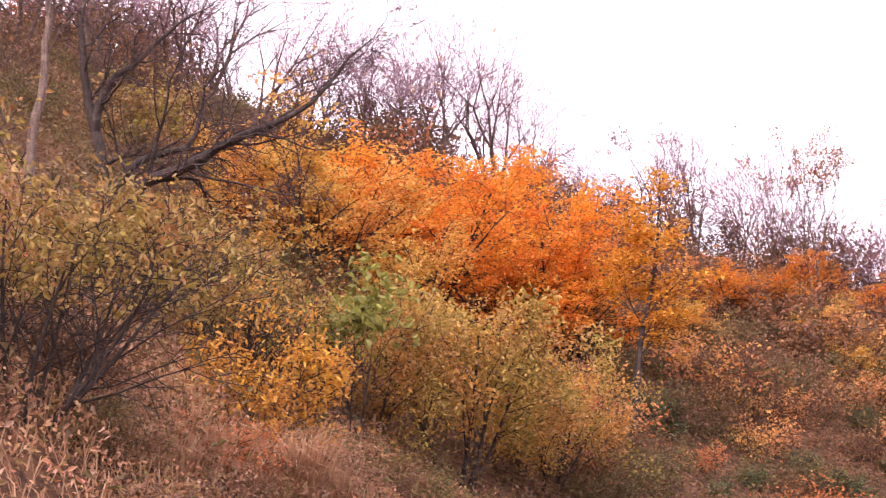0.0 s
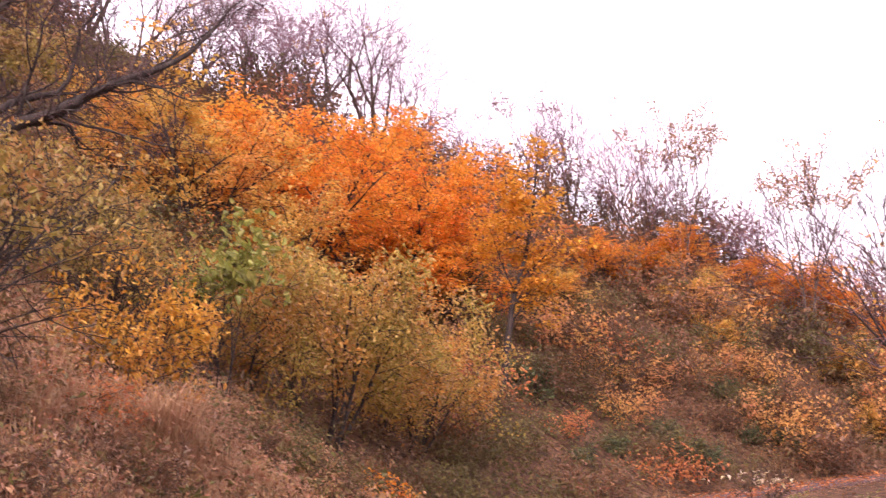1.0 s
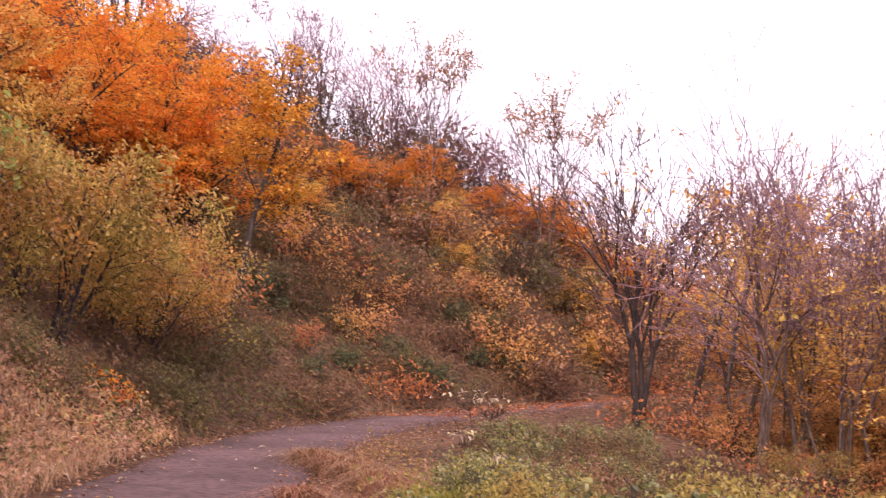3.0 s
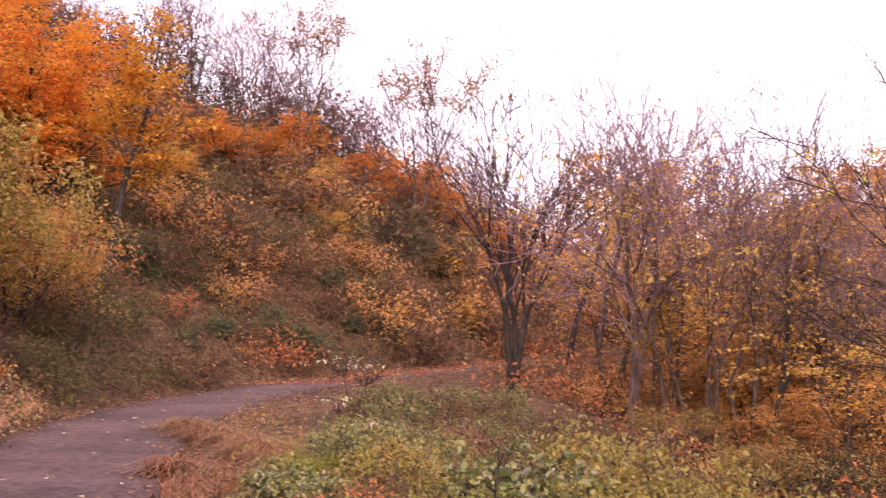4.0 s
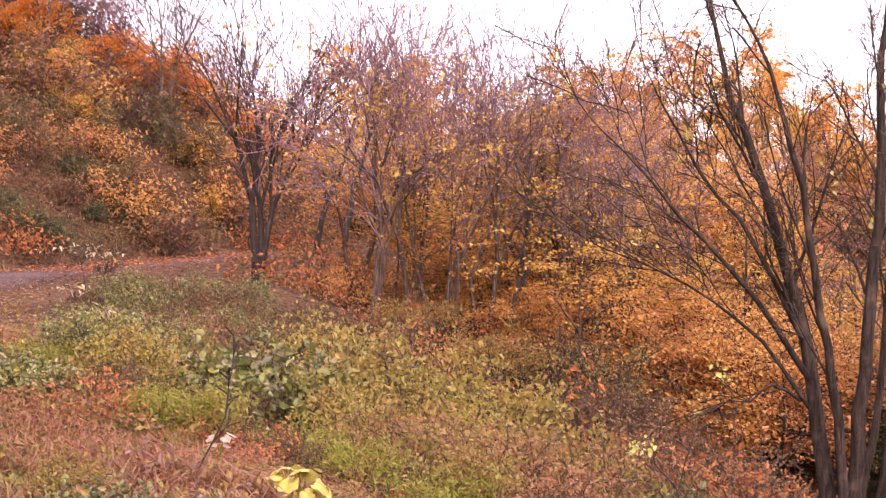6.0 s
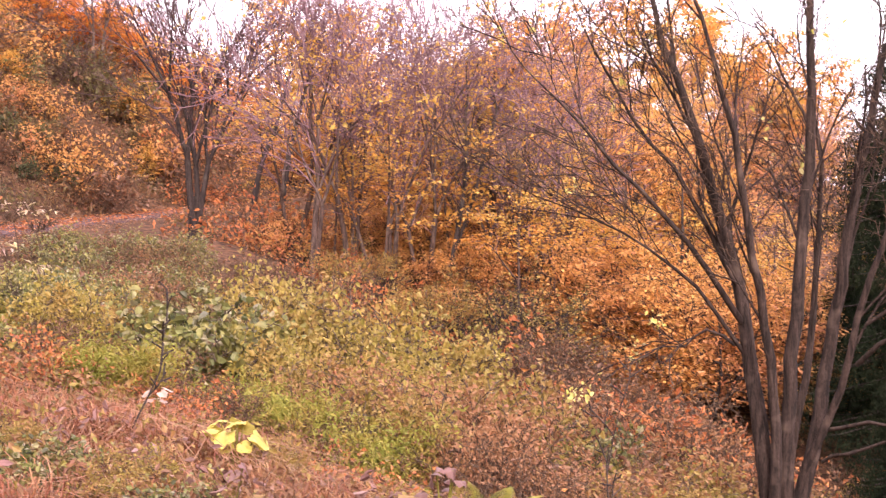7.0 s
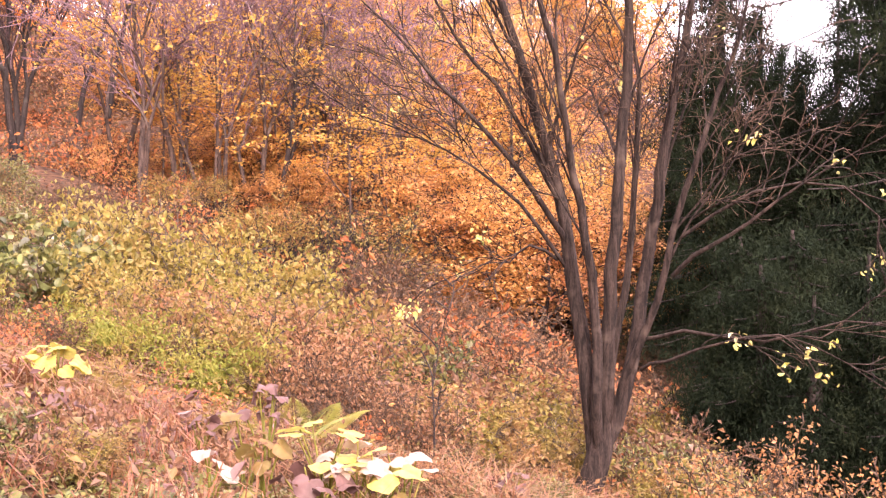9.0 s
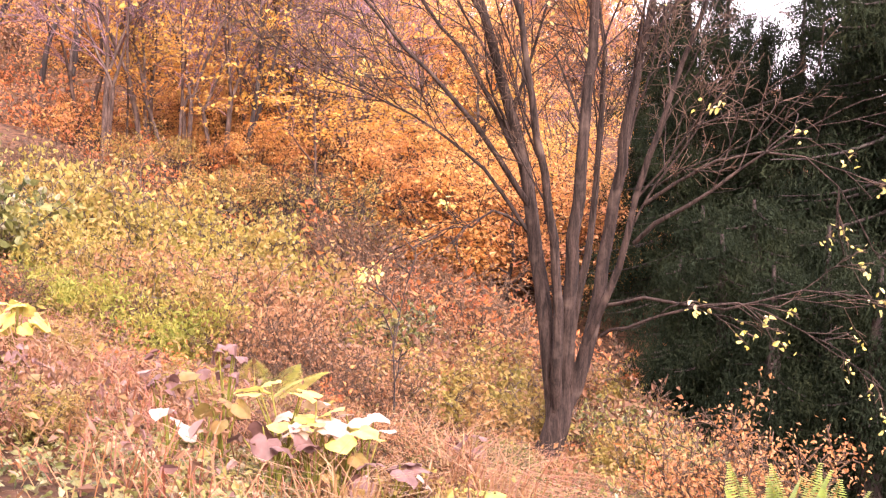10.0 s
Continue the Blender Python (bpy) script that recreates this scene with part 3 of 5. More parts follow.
ridge_c = tree("bare_tree", at(15.3, 56), "thin bare tree with a few dark leaves at the top", fork_stems(R, 2, reach(15.3, 56, 16.9), 0.085, 0.2, 5, 23, 0.82, 0.03, 0.1, 0.3, 0.012), M_BARK_WOOD, M_TWIG, M_WILT, 700, 0.09,
               jitter=0.12, group="bare ridge trees", above=0.72)
ridge_d = tree("bare_tree", at(20.5, 54), "thin bare tree with pinkish brown twigs on the slope", fork_stems(R, 3, reach(20.5, 54, 15.6), 0.075, 0.2, 5, 23, 0.82, 0.03, 0.12, 0.3, 0.012), M_BARK_WOOD, M_TWIG, M_RUST, 120, 0.08,
               jitter=0.1, group="bare ridge trees")
for az, d, turn, sc in ((3.6, 55, 70, 0.9), (10.8, 58, 140, 0.85), (1.0, 52, 20, 0.8), (-1.8, 50, 95, 0.85), (-5.0, 50, 31, 0.9), (-8.2, 50, 122, 0.95), (-11.4, 47, 241, 0.9), (-13.6, 44, 301, 0.9), (4.9, 61, 260, 0.8),
                        (-3.4, 58, 77, 0.9), (-9.8, 56, 10, 1.0), (12.6, 60, 222, 0.5)):
    again(ridge_a if turn % 2 else ridge_b, az, d, turn, sc)
for az, d, turn, el in ((14.2, 58, 33, 14.6), (16.3, 57, 260, 16.3), (17.4, 57, 90, 16.6), (19.2, 57, 170, 15.2), (22.5, 56, 10, 13.6), (24.4, 56, 200, 12.2),
                        (25.4, 55, 80, 12.3), (28.0, 56, 311, 11.6), (28.9, 56, 121, 9.8), (30.0, 58, 20, 9.4), (32.4, 58, 77, 8.2), (13.2, 58, 130, 14.4), (33.6, 60, 190, 7.6)):
    h = max(2.6, reach(az, d, el)) / reach(20.5, 54, 15.6)
    again(ridge_d, az, d, turn, min(h, 1.0), h, label="thin bare tree with purple-brown twigs on the slope")
tall = tree("tall_thin_tree", at(27.0, 52), "tall thin tree with a tuft of orange-brown leaves at the top", fork_stems(R, 2, reach(27.0, 52, 14.0), 0.07, 0.08, 5, 16, 0.78, 0.03, 0.08, 0.36, 0.01), M_BARK_GREY, M_BARK_GREY, M_LITTER, 2400, 0.1, 0.7, 0.8, 2, np.array((0.2, 0.2, 0.07)),
            above=0.6, bunch=16)
again(tall, 22.1, 53, 130, 0.9, 1.0, label="tall thin tree with sparse pinkish orange leaves")

# ---- maples and other coloured trees on the slope ----
maple = tree("maple_tree", at(10.2, 40), "maple with a wide layered bright orange crown", stems(R, 3, 4.3, 0.10, SPREAD, 0.4), M_BARK_DARK, M_BARK_DARK, M_MAPLE, 12000, 0.11, 0.8, 2.0, 2, np.array((0.17, 0.17, 0.035)),
             group="orange maples")
maple_c = tree("maple_tree", at(1.6, 33), "maple with a yellow-orange layered crown", stems(R, 3, 4.0, 0.09, SPREAD, 0.45), M_BARK_DARK, M_BARK_DARK, M_WOOD, 9000, 0.11, 0.8, 2.0, 2, np.array((0.17, 0.17, 0.035)),
               group="orange maples")
again(maple_c, -1.4, 35, 260, 0.75)
again(maple_c, 4.4, 31, 120, 0.7)
for az, d, turn, sc in ((3.2, 37, 80, 0.9), (6.0, 38, 190, 1.0), (12.4, 40, 120, 0.8), (7.8, 43, 330, 0.85), (9.6, 37.5, 45, 0.8)):
    again(maple, az, d, turn, sc)
maple_b = tree("maple_tree", at(14.2, 37), "slender leaning tree with an orange and yellow crown",
               [limb(R, [(0, 0, -0.3), (0.2, 0, 1.4), (0.5, 0.1, 2.9), (0.95, 0.1, 4.4), (1.2, 0.1, 5.8)], 0.12, 0.03, SPREAD, 16, 2.1, 75, 0.38)], M_BARK_DARK, M_BARK_DARK, M_YELLOW, 5200, 0.11, 0.8, 2.0, 2,
               np.array((0.17, 0.17, 0.035)), group="orange maples")
for az, d, turn, sc in ((20.5, 52, 50, 0.45), (22.6, 50, 141, 0.5), (23.5, 48, 231, 0.45), (26.2, 53, 300, 0.6), (24.9, 54, 10, 0.55), (28.5, 50, 21, 0.4), (18.6, 50, 110, 0.5), (17.0, 46, 201, 0.45), (30.4, 54, 80, 0.5), (27.6, 54, 170, 0.5),
                        (21.6, 54, 260, 0.5), (29.4, 47, 331, 0.3)):
    again(maple_c if turn % 2 else maple, az, d, turn, sc, sc * 0.9, label="small orange-leaved maple on the slope")


# ---- dark spreading tree and pale trunk high on the bank ----
def sideways(az, pts):
    """Control points given as right, up and away, as seen along a heading."""
    c, s = math.cos(radians(az)), math.sin(radians(az))
    return [(r * c + b * s, -r * s + b * c, u) for r, u, b in pts]


DARK = [(7, 0.5, 40, 0.1, 0.04, 0.2), (5, 0.55, 52, 0.26, 0.05, 0.12), (4, 0.55, 50, 0.24, 0.06, 0.1), (3, 0.55, 48, 0.24, 0.04, 0.1), (0, 0, 0, 0.24, 0.02, 0)]
p = at(-7.6, 28)
D = np.random.default_rng(21)
dark = []
for ctrl, r0, r1, n, ln in (([(-0.05, -0.6, 0), (-0.15, 0.6, 0), (-0.35, 1.6, 0.1), (-0.6, 2.6, 0.1), (-0.7, 3.8, 0), (-0.4, 5.0, 0.2)], 0.16, 0.03, 9, 1.7),
                            ([(-0.3, 1.45, 0.1), (-0.2, 1.9, 0.05), (0.12, 2.5, 0), (0.5, 2.9, -0.2), (1.2, 3.6, -0.3), (1.9, 4.1, -0.4)], 0.115, 0.014, 10, 1.6),
                            ([(0, -0.3, 0), (0.8, 0.25, -0.2), (1.7, 0.55, -0.4), (2.7, 1.1, -0.5), (3.9, 1.55, -0.6), (4.6, 2.1, -0.5), (5.2, 2.9, -0.4), (5.8, 3.3, -0.4)], 0.15, 0.012, 24, 2.0),
                            ([(0.1, 0.1, 0), (0.7, 0.9, 0.3), (1.6, 1.2, 0.4), (1.9, 1.9, 0.5), (2.0, 2.6, 0.5), (2.6, 3.3, 0.6)], 0.105, 0.012, 14, 1.7),
                            ([(1.6, 0.5, -0.4), (2.6, 0.2, -0.6), (4.0, -0.2, -0.8)], 0.035, 0.008, 9, 1.1)):
    dark.append(limb(D, sideways(-7.6, ctrl), r0, r1, DARK, n, ln, 62, 0.12, kink=0.03))
tree("dark_spreading_tree", p, "dark bare tree with heavy crooked limbs spreading sideways", dark, M_BARK_DARK, M_TWIG_DARK)
pale = tree("pale_trunk_tree", at(-10.9, 20), "tree with a pale smooth trunk standing on the bank",
            [limb(R, sideways(-10.9, [(0, -0.5, 0), (0.03, 1.3, 0), (0.22, 2.6, 0), (0.24, 4.0, 0), (0.3, 5.5, 0)]), 0.085, 0.03, DARK, 8, 1.7, 60, 0.5, kink=0.03)], M_BARK_PALE, M_TWIG_DARK)
vine = tree("shrub", at(-6.4, 36), "leafy shrub with yellow-green leaves under the bare trees", stems(R, 5, 2.6, 0.03, BUSH, 0.4), M_BARK_DARK, None, M_GREEN, 2200, 0.13, 0.7, 0.3, 1, 0.12,
            category="shrub", group="bank shrubs")

# ---- shrubs on the bank ----
big = tree("shrub", at(6.6, 25), "large dome-shaped shrub with yellow-olive and brown leaves", stems(R, 8, 3.3, 0.05, BUSH, 0.8, 0.3), M_BARK_DARK, None, M_OLIVE, 17000, 0.082, 0.55, 0.1, 1, 0.17,
           category="shrub", full=True, group="bank shrubs")
again(big, 10.4, 29, 100, 0.8, label="olive and brown leafy shrub on the bank")
again(big, 3.0, 23.5, 60, 0.75, label="olive and brown leafy shrub on the bank")
fan = tree("shrub", at(-11.0, 12.6), "shrub with many fanned brown stems and sparse olive leaves", stems(R, 15, 2.15, 0.03, BUSH, 0.8, 0.12), M_BARK_DARK, None, M_FAN, 4200, 0.07, 0.55, 0.2, 2, 0.13,
           category="shrub", full=True, above=0.42, group="bank shrubs")
again(fan, -7.4, 17.5, 200, 0.85)
again(fan, -2.6, 19.5, 150, 0.8, label="olive-brown leafy shrub with dark crooked stems")
again(fan, -4.4, 21, 20, 0.8, label="olive-brown leafy shrub with dark crooked stems")
yel = tree("shrub", at(-1.3, 17.6), "small shrub with bright orange-yellow leaves", stems(R, 7, 1.7, 0.02, BUSH, 0.55, 0.1), M_BARK_DARK, None, M_AMBER, 3600, 0.075, 0.45, 0.1, 1, 0.09,
           category="shrub", full=True, group="bank shrubs")
tree("shrub", at(9.4, 23.6), "tiny bright orange shrub at the foot of the bank", stems(R, 5, 0.75, 0.01, BUSH, 0.5, 0.06), M_BARK_DARK, None, M_MAPLE, 700, 0.07, 0.5, 0.3, 1, 0.06,
     category="shrub", group="bank shrubs")
green = tree("shrub", at(2.4, 21.3), "shrub with large drooping green leaves", stems(R, 5, 2.4, 0.02, BUSH, 0.2, 0.1), M_BARK_DARK, None, M_FRESH, 560, 0.15, 0.6, 0.0, 1, 0.2,
             category="shrub", full=True, above=0.66, group="bank shrubs")
ever = tree("shrub", at(15.5, 38), "small dark evergreen bush", stems(R, 7, 1.3, 0.02, BUSH, 0.3, 0.1), M_BARK_DARK, None, M_DARKGREEN, 1800, 0.09, 0.5, 0.4, 1, 0.1,
            category="shrub", group="bank shrubs")
brown = tree("shrub", at(18, 33), "low tangled brown shrub", stems(R, 8, 1.3, 0.016, LOW, 0.9, 0.2), M_BRUSH, None, M_BROWN, 1100, 0.11, 0.5, 0.2, 1, 0.14, category="shrub", group="slope shrubs")
rust = tree("shrub", at(21, 38), "low shrub with rust-red leaves", stems(R, 7, 1.4, 0.016, LOW, 0.8, 0.2), M_BRUSH, None, M_RUST, 1000, 0.11, 0.5, 0.2, 1, 0.14, category="shrub", group="slope shrubs")
brush = tree("shrub", at(19, 42), "bare purple-brown brushwood thicket", stems(R, 10, 1.6, 0.014, BUSH, 0.5, 0.3), M_BRUSH, M_TWIG_DARK, M_BROWN, 250, 0.1, category="shrub", group="slope shrubs")
olive = tree("shrub", at(17, 40), "low olive-leaved shrub on the slope", stems(R, 7, 1.4, 0.016, LOW, 0.8, 0.2), M_BRUSH, None, M_SLOPE, 1800, 0.09, 0.5, 0.2, 1, 0.14, category="shrub", group="slope shrubs")
gold = tree("shrub", at(23, 46), "low shrub with golden orange leaves", stems(R, 7, 1.5, 0.016, LOW, 0.7, 0.2), M_BRUSH, None, M_HOLLOW, 1000, 0.1, 0.6, 0.5, 1, 0.12, category="shrub", group="slope shrubs")
for i in range(120):
    az = 9 + 25 * ((i * 0.618) % 1)
    d = 28 + 34 * ((i * 0.7548 + 0.13) % 1)
    q = at(az, d)
    s = lateral(q.x, q.y)[0][0]
    if s > 3.0:
        ob = (brown, brush, rust, brown, olive, gold, brush, brown)[i % 8] if d > 40 else (olive, brown, olive, olive, rust, olive)[i % 6]
        again(ob, az, d, 61 * i, (0.6 + 0.5 * ((i * 0.47) % 1)) * (1 + max(0, d - 38) / 22))
for az, d, sc in ((3.6, 20, 0.5), (5.0, 21, 0.6), (7.0, 21.6, 0.6), (10.8, 25.5, 0.7), (8.2, 24, 0.5), (12.2, 26, 0.7)):
    again(brown if sc < 0.55 else olive, az, d, az * 50, sc, label="low brown tangle under the large shrub")
for i in range(44):
    az = -13 + 26 * ((i * 0.618) % 1)
    d = (31 if az < -3 else 27) + 32 * ((i * 0.7548 + 0.4) % 1)
    again((brown, brush, olive, rust, brush, brown)[i % 6], az, d, 61 * i, (0.8 + 0.5 * ((i * 0.47) % 1)) * (1 + max(0, d - 38) / 22))
for i in range(30):
    az, d = 17.5 + 14 * ((i * 0.618 + 0.2) % 1), 43 + 13 * ((i * 0.7548) % 1)
    again((gold, rust, gold, olive, brown)[i % 5], az, d, 67 * i, 0.9 + 0.6 * ((i * 0.47) % 1))
for az, d, sc in ((21.8, 39.5, 0.9), (22.6, 40, 0.8), (21.0, 40.5, 0.7), (24.4, 43, 0.6), (26.0, 44, 0.8), (19.0, 38, 0.6), (17.6, 36, 0.5), (23.4, 45, 0.7)):
    again(ever, az, d, az * 40, sc, sc * 0.8, label="low dark green bush at the foot of the slope")

# ---- trees beside and beyond the road ----
mid = tree("roadside_tree", at(31.3, 30), "bare vase-shaped tree with dark upright stems beside the road", fork_stems(R, 3, reach(31.3, 30, 11.9), 0.085, 0.11, 6, 20, 0.82, 0.015, 0.06, 0.33, 0.009), M_BARK_DARK, M_TWIG_DARK, M_WOOD, 420, 0.09)
wood_a = tree("forest_tree", at(36.2, 27.5), "slender tree with a rounded twiggy crown and thin yellow leaves", fork_stems(R, 2, reach(36.2, 27.5, 11.4), 0.075, 0.14, 6, 25, 0.83, 0.004, 0.1, 0.4, 0.0085), M_BARK_WOOD, M_TWIG_WOOD, M_WOOD, 640, 0.09, 0.7, 1.0, 3,
              np.array((0.16, 0.16, 0.06)), group="valley wood", bunch=9, below=0.78)
wood_b = tree("forest_tree", at(39.4, 28), "several-stemmed tree with a domed crown of purple-brown twigs", fork_stems(R, 2, reach(39.4, 28, 11.0), 0.07, 0.18, 6, 26, 0.83, 0.004, 0.1, 0.4, 0.0085), M_BARK_WOOD, M_TWIG_WOOD, M_WOOD, 640, 0.09, 0.7, 1.0, 3,
              np.array((0.16, 0.16, 0.06)), group="valley wood", bunch=9, below=0.78)
wood_c = tree("forest_tree", at(43.7, 31), "straight dark-trunked tree with sprays of yellow and orange leaves", stems(R, 1, 7.6, 0.11, POLE, 0.05), M_BARK_WOOD, M_TWIG, M_WOOD, 2400, 0.12, 0.75, 1.4, 2, np.array((0.2, 0.2, 0.05)),
              group="valley wood", bunch=10)
wood_d = tree("forest_tree", at(34.6, 35), "bare tree with a haze of purple-brown twigs", fork_stems(R, 1, 7.8, 0.1, 0.12, 6, 23, 0.81, 0.03, 0.12, 0.4, 0.007), M_BARK_DARK, M_TWIG, M_WOOD, 420, 0.1, group="valley wood")
far_tree = tree("forest_tree", at(52, 62), "far slender tree with orange-brown leaves", stems(R, 2, 7.0, 0.07, FAR, 0.15), M_BARK_WOOD, M_TWIG, M_WOOD, 1800, 0.17, 0.75, 1.2, 2, np.array((0.26, 0.26, 0.08)), group="valley wood", bunch=9)
pole_tree = tree("forest_tree", at(40.8, 33), "thin straight tree with few branches", stems(R, 1, 6.8, 0.055, FAR, 0.12), M_BARK_WOOD, M_TWIG_WOOD, M_WOOD, 900, 0.078, 0.75, 1.4, 1, np.array((0.2, 0.2, 0.05)), group="valley wood", bunch=10, below=0.8)
twin_tree = tree("forest_tree", at(42.3, 30), "forked crooked tree with few branches", stems(R, 2, 6.2, 0.055, FAR, 0.3), M_BARK_WOOD, M_TWIG_WOOD, M_WOOD, 1000, 0.078, 0.75, 1.4, 1, np.array((0.2, 0.2, 0.05)), group="valley wood", bunch=10, below=0.8)
kinds = ((wood_a, reach(36.2, 27.5, 11.6)), (wood_b, reach(39.4, 28, 11.3)), (wood_c, 8.4), (wood_d, 7.8))
for az, d, turn, el in ((37.8, 28.5, 130, 11.7), (40.9, 29, 220, 10.8), (42.8, 30.5, 40, 10.0), (35.4, 29.5, 290, 10.0), (45.0, 31, 170, 9.2)):
    h = reach(az, d, el) / kinds[0][1]
    again(wood_a, az, d, turn, 0.95, h)


def wood_top(az):
    return np.interp(az, (34, 36, 38, 42, 45, 50, 54, 60, 68), (6.0, 9.3, 10.9, 10.2, 9.0, 8.2, 5.5, 6, 6))


for i in range(8):
    az = 44.2 + 20 * ((i * 0.618) % 1)
    d = 28 + 30 * ((i * 0.381 + 0.2) % 1)
    q = at(az, d)
    top = 1.6 + d * math.tan(radians(wood_top(az) - 1.8 * ((i * 0.29) % 1))) - q.z
    ob, h = kinds[i % 4]
    sc = max(0.5, min(1.25, top / h))
    again(ob, az, d, 47 * i, min(sc, 1.0), sc)
for i in range(3):
    az, d = 43.2 + 12 * ((i * 0.618 + 0.1) % 1), 28 + 12 * ((i * 0.7548 + 0.2) % 1)
    q = at(az, d)
    top = 1.6 + d * math.tan(radians(wood_top(az))) - q.z
    again(wood_d, az, d, 67 * i, 0.75 + 0.2 * ((i * 0.53) % 1), max(0.6, min(1.3, top / 7.8)))
for i in range(54):
    az = 36.8 + 20 * ((i * 0.618 + 0.5) % 1)
    d = 26 + 24 * ((i * 0.7548 + 0.3) % 1) + (0 if az < 45 else 3)
    q = at(az, d)
    top = 1.6 + d * math.tan(radians(wood_top(az) - 3.5 * ((i * 0.29) % 1))) - q.z
    sc = max(0.6, min(1.3, top / 7.6))
    again((pole_tree, twin_tree, pole_tree)[i % 3], az, d, 39 * i, 0.75 + 0.5 * ((i * 0.53) % 1), sc)
for i in range(54):
    az = 34.5 + 22.5 * ((i * 0.618 + 0.2) % 1)
    again(far_tree, az, 50 + (40 if az < 53 else 14) * ((i * 0.7548) % 1), 71 * i, (0.7 if az < 53 else 0.5) + 0.3 * ((i * 0.37) % 1))
low_maple = tree("maple_tree", at(50.4, 28), "low spreading maple with orange leaves in the hollow", stems(R, 4, 2.6, 0.05, SPREAD, 0.7), M_BARK_DARK, M_BARK_DARK, M_HOLLOW, 12000, 0.066, 0.75, 2.2, 2, np.array((0.16, 0.16, 0.022)),
                 group="maples in the hollow")
for az, d, turn, sc in ((48.2, 29, 40, 1.1), (52.6, 27, 310, 1.15), (54.4, 29, 90, 1.1), (46.4, 32, 150, 0.9), (56.4, 30, 250, 0.95), (42.4, 33, 310, 0.8), (40.6, 31, 77, 0.8), (43.6, 29, 200, 0.8), (41.6, 28, 10, 0.6), (39.0, 33, 120, 0.8), (38.2, 31, 60, 0.6), (51.0, 34, 20, 1.0), (35.6, 30, 170, 0.45)):
    again(low_maple, az, d, turn, sc)
for i in range(22):
    az, d = 35.5 + 22.5 * ((i * 0.618 + 0.15) % 1), 35 + 22 * ((i * 0.7548 + 0.35) % 1)
    again(low_maple if i % 3 else maple_c, az, d, 83 * i, (1.0 if i % 3 else 0.5) * (0.9 + 0.6 * ((i * 0.41) % 1)), (1.0 if i % 3 else 0.5) * (1.0 + 0.6 * ((i * 0.29) % 1)), label="spreading orange-leaved maple under the taller trees of the wood")
lean = tree("leaning_tree", at(33.5, 36), "dark leaning trunk with few twigs beyond the road",
            [limb(R, sideways(33.5, [(0, -0.4, 0), (0.22, 1.0, 0), (0.62, 2.2, 0), (0.85, 3.2, 0)]), 0.1, 0.03, FAR, 7, 1.3, 45, 0.5)], M_BARK_DARK, M_TWIG_DARK, M_WOOD, 200, 0.1)
crook = tree("crooked_tree", at(40.7, 28), "tree with dark trunks that bend sharply upwards from the slope",
             [limb(R, sideways(40.7, c), r, 0.025, FAR, 7, 1.4, 42, 0.5) for c, r in (([(-0.5, -0.4, 0), (0.1, 0.1, 0), (0.5, 0.55, 0), (0.7, 1.5, 0), (0.9, 2.6, 0), (0.9, 4.2, 0)], 0.075),
                                                                                   ([(-0.8, -0.3, 0.2), (-0.3, 0.7, 0.2), (0.45, 0.95, 0.2), (0.75, 1.5, 0.2), (1.15, 2.6, 0.2), (1.5, 3.9, 0.2)], 0.06))],
             M_BARK_DARK, M_TWIG_DARK, M_WOOD, 420, 0.1, 0.75, 1.4, 1, np.array((0.2, 0.2, 0.05)), bunch=10)
for az, d, turn, sc in ((46.8, 30, 150, 0.9), (50.2, 31, 20, 0.95), (53.0, 33, 260, 1.0)):
    again(crook, az, d, turn, sc)
moss = tree("shrub", at(44.7, 25), "flat-topped shrub with dull green leaves", stems(R, 6, 0.95 * reach(44.7, 25, -1.2), 0.03, SPREAD, 0.8), M_BARK_DARK, None, M_MOSS, 4500, 0.06, 0.5, 1.2, 2, 0.08, category="shrub", group="hollow shrubs")
for i in range(30):
    az = 33.5 + 30 * ((i * 0.618 + 0.3) % 1)
    d = 23 + 24 * ((i * 0.381) % 1)
    again((brown, rust, brown, fan, gold)[i % 5], az, d, 53 * i, (0.7 + 0.5 * ((i * 0.47) % 1)) * (0.6 if i % 5 >= 3 else 1),
          label=("", "", "", "olive-brown shrub in the wood", "shrub with soft orange leaves in the wood")[i % 5])

# ---- big many-stemmed tree ----
FINE = [(7, 0.5, 35, 0.06, 0.05, 0.2), (5, 0.55, 36, 0.08, 0.05, 0.2), (5, 0.55, 40, 0.1, 0.02, 0.15), (3, 0.55, 42, 0.12, 0.0, 0.15), (0, 0, 0, 0.14, -0.02, 0)]
DROOP = [(4, 0.6, 30, 0.06, 0.0, 0.2), (2, 0.7, 26, 0.13, -0.01, 0.3), (2, 0.66, 28, 0.15, -0.02, 0.25), (1, 0.6, 30, 0.16, -0.03, 0.3), (0, 0, 0, 0.16, -0.04, 0)]
TREE_AZ, TREE_D = 55.6, 13.2
p = at(TREE_AZ, TREE_D)


def stem_of_tree(ctrl, r0, r1, n, ln, first=0.5):
    return limb(R, sideways(TREE_AZ, [(0.83 * a, 0.83 * b, 0.83 * c) for a, b, c in ctrl]), 0.76 * r0, 0.76 * r1, FINE, n, ln, 32, first, kink=0.02)


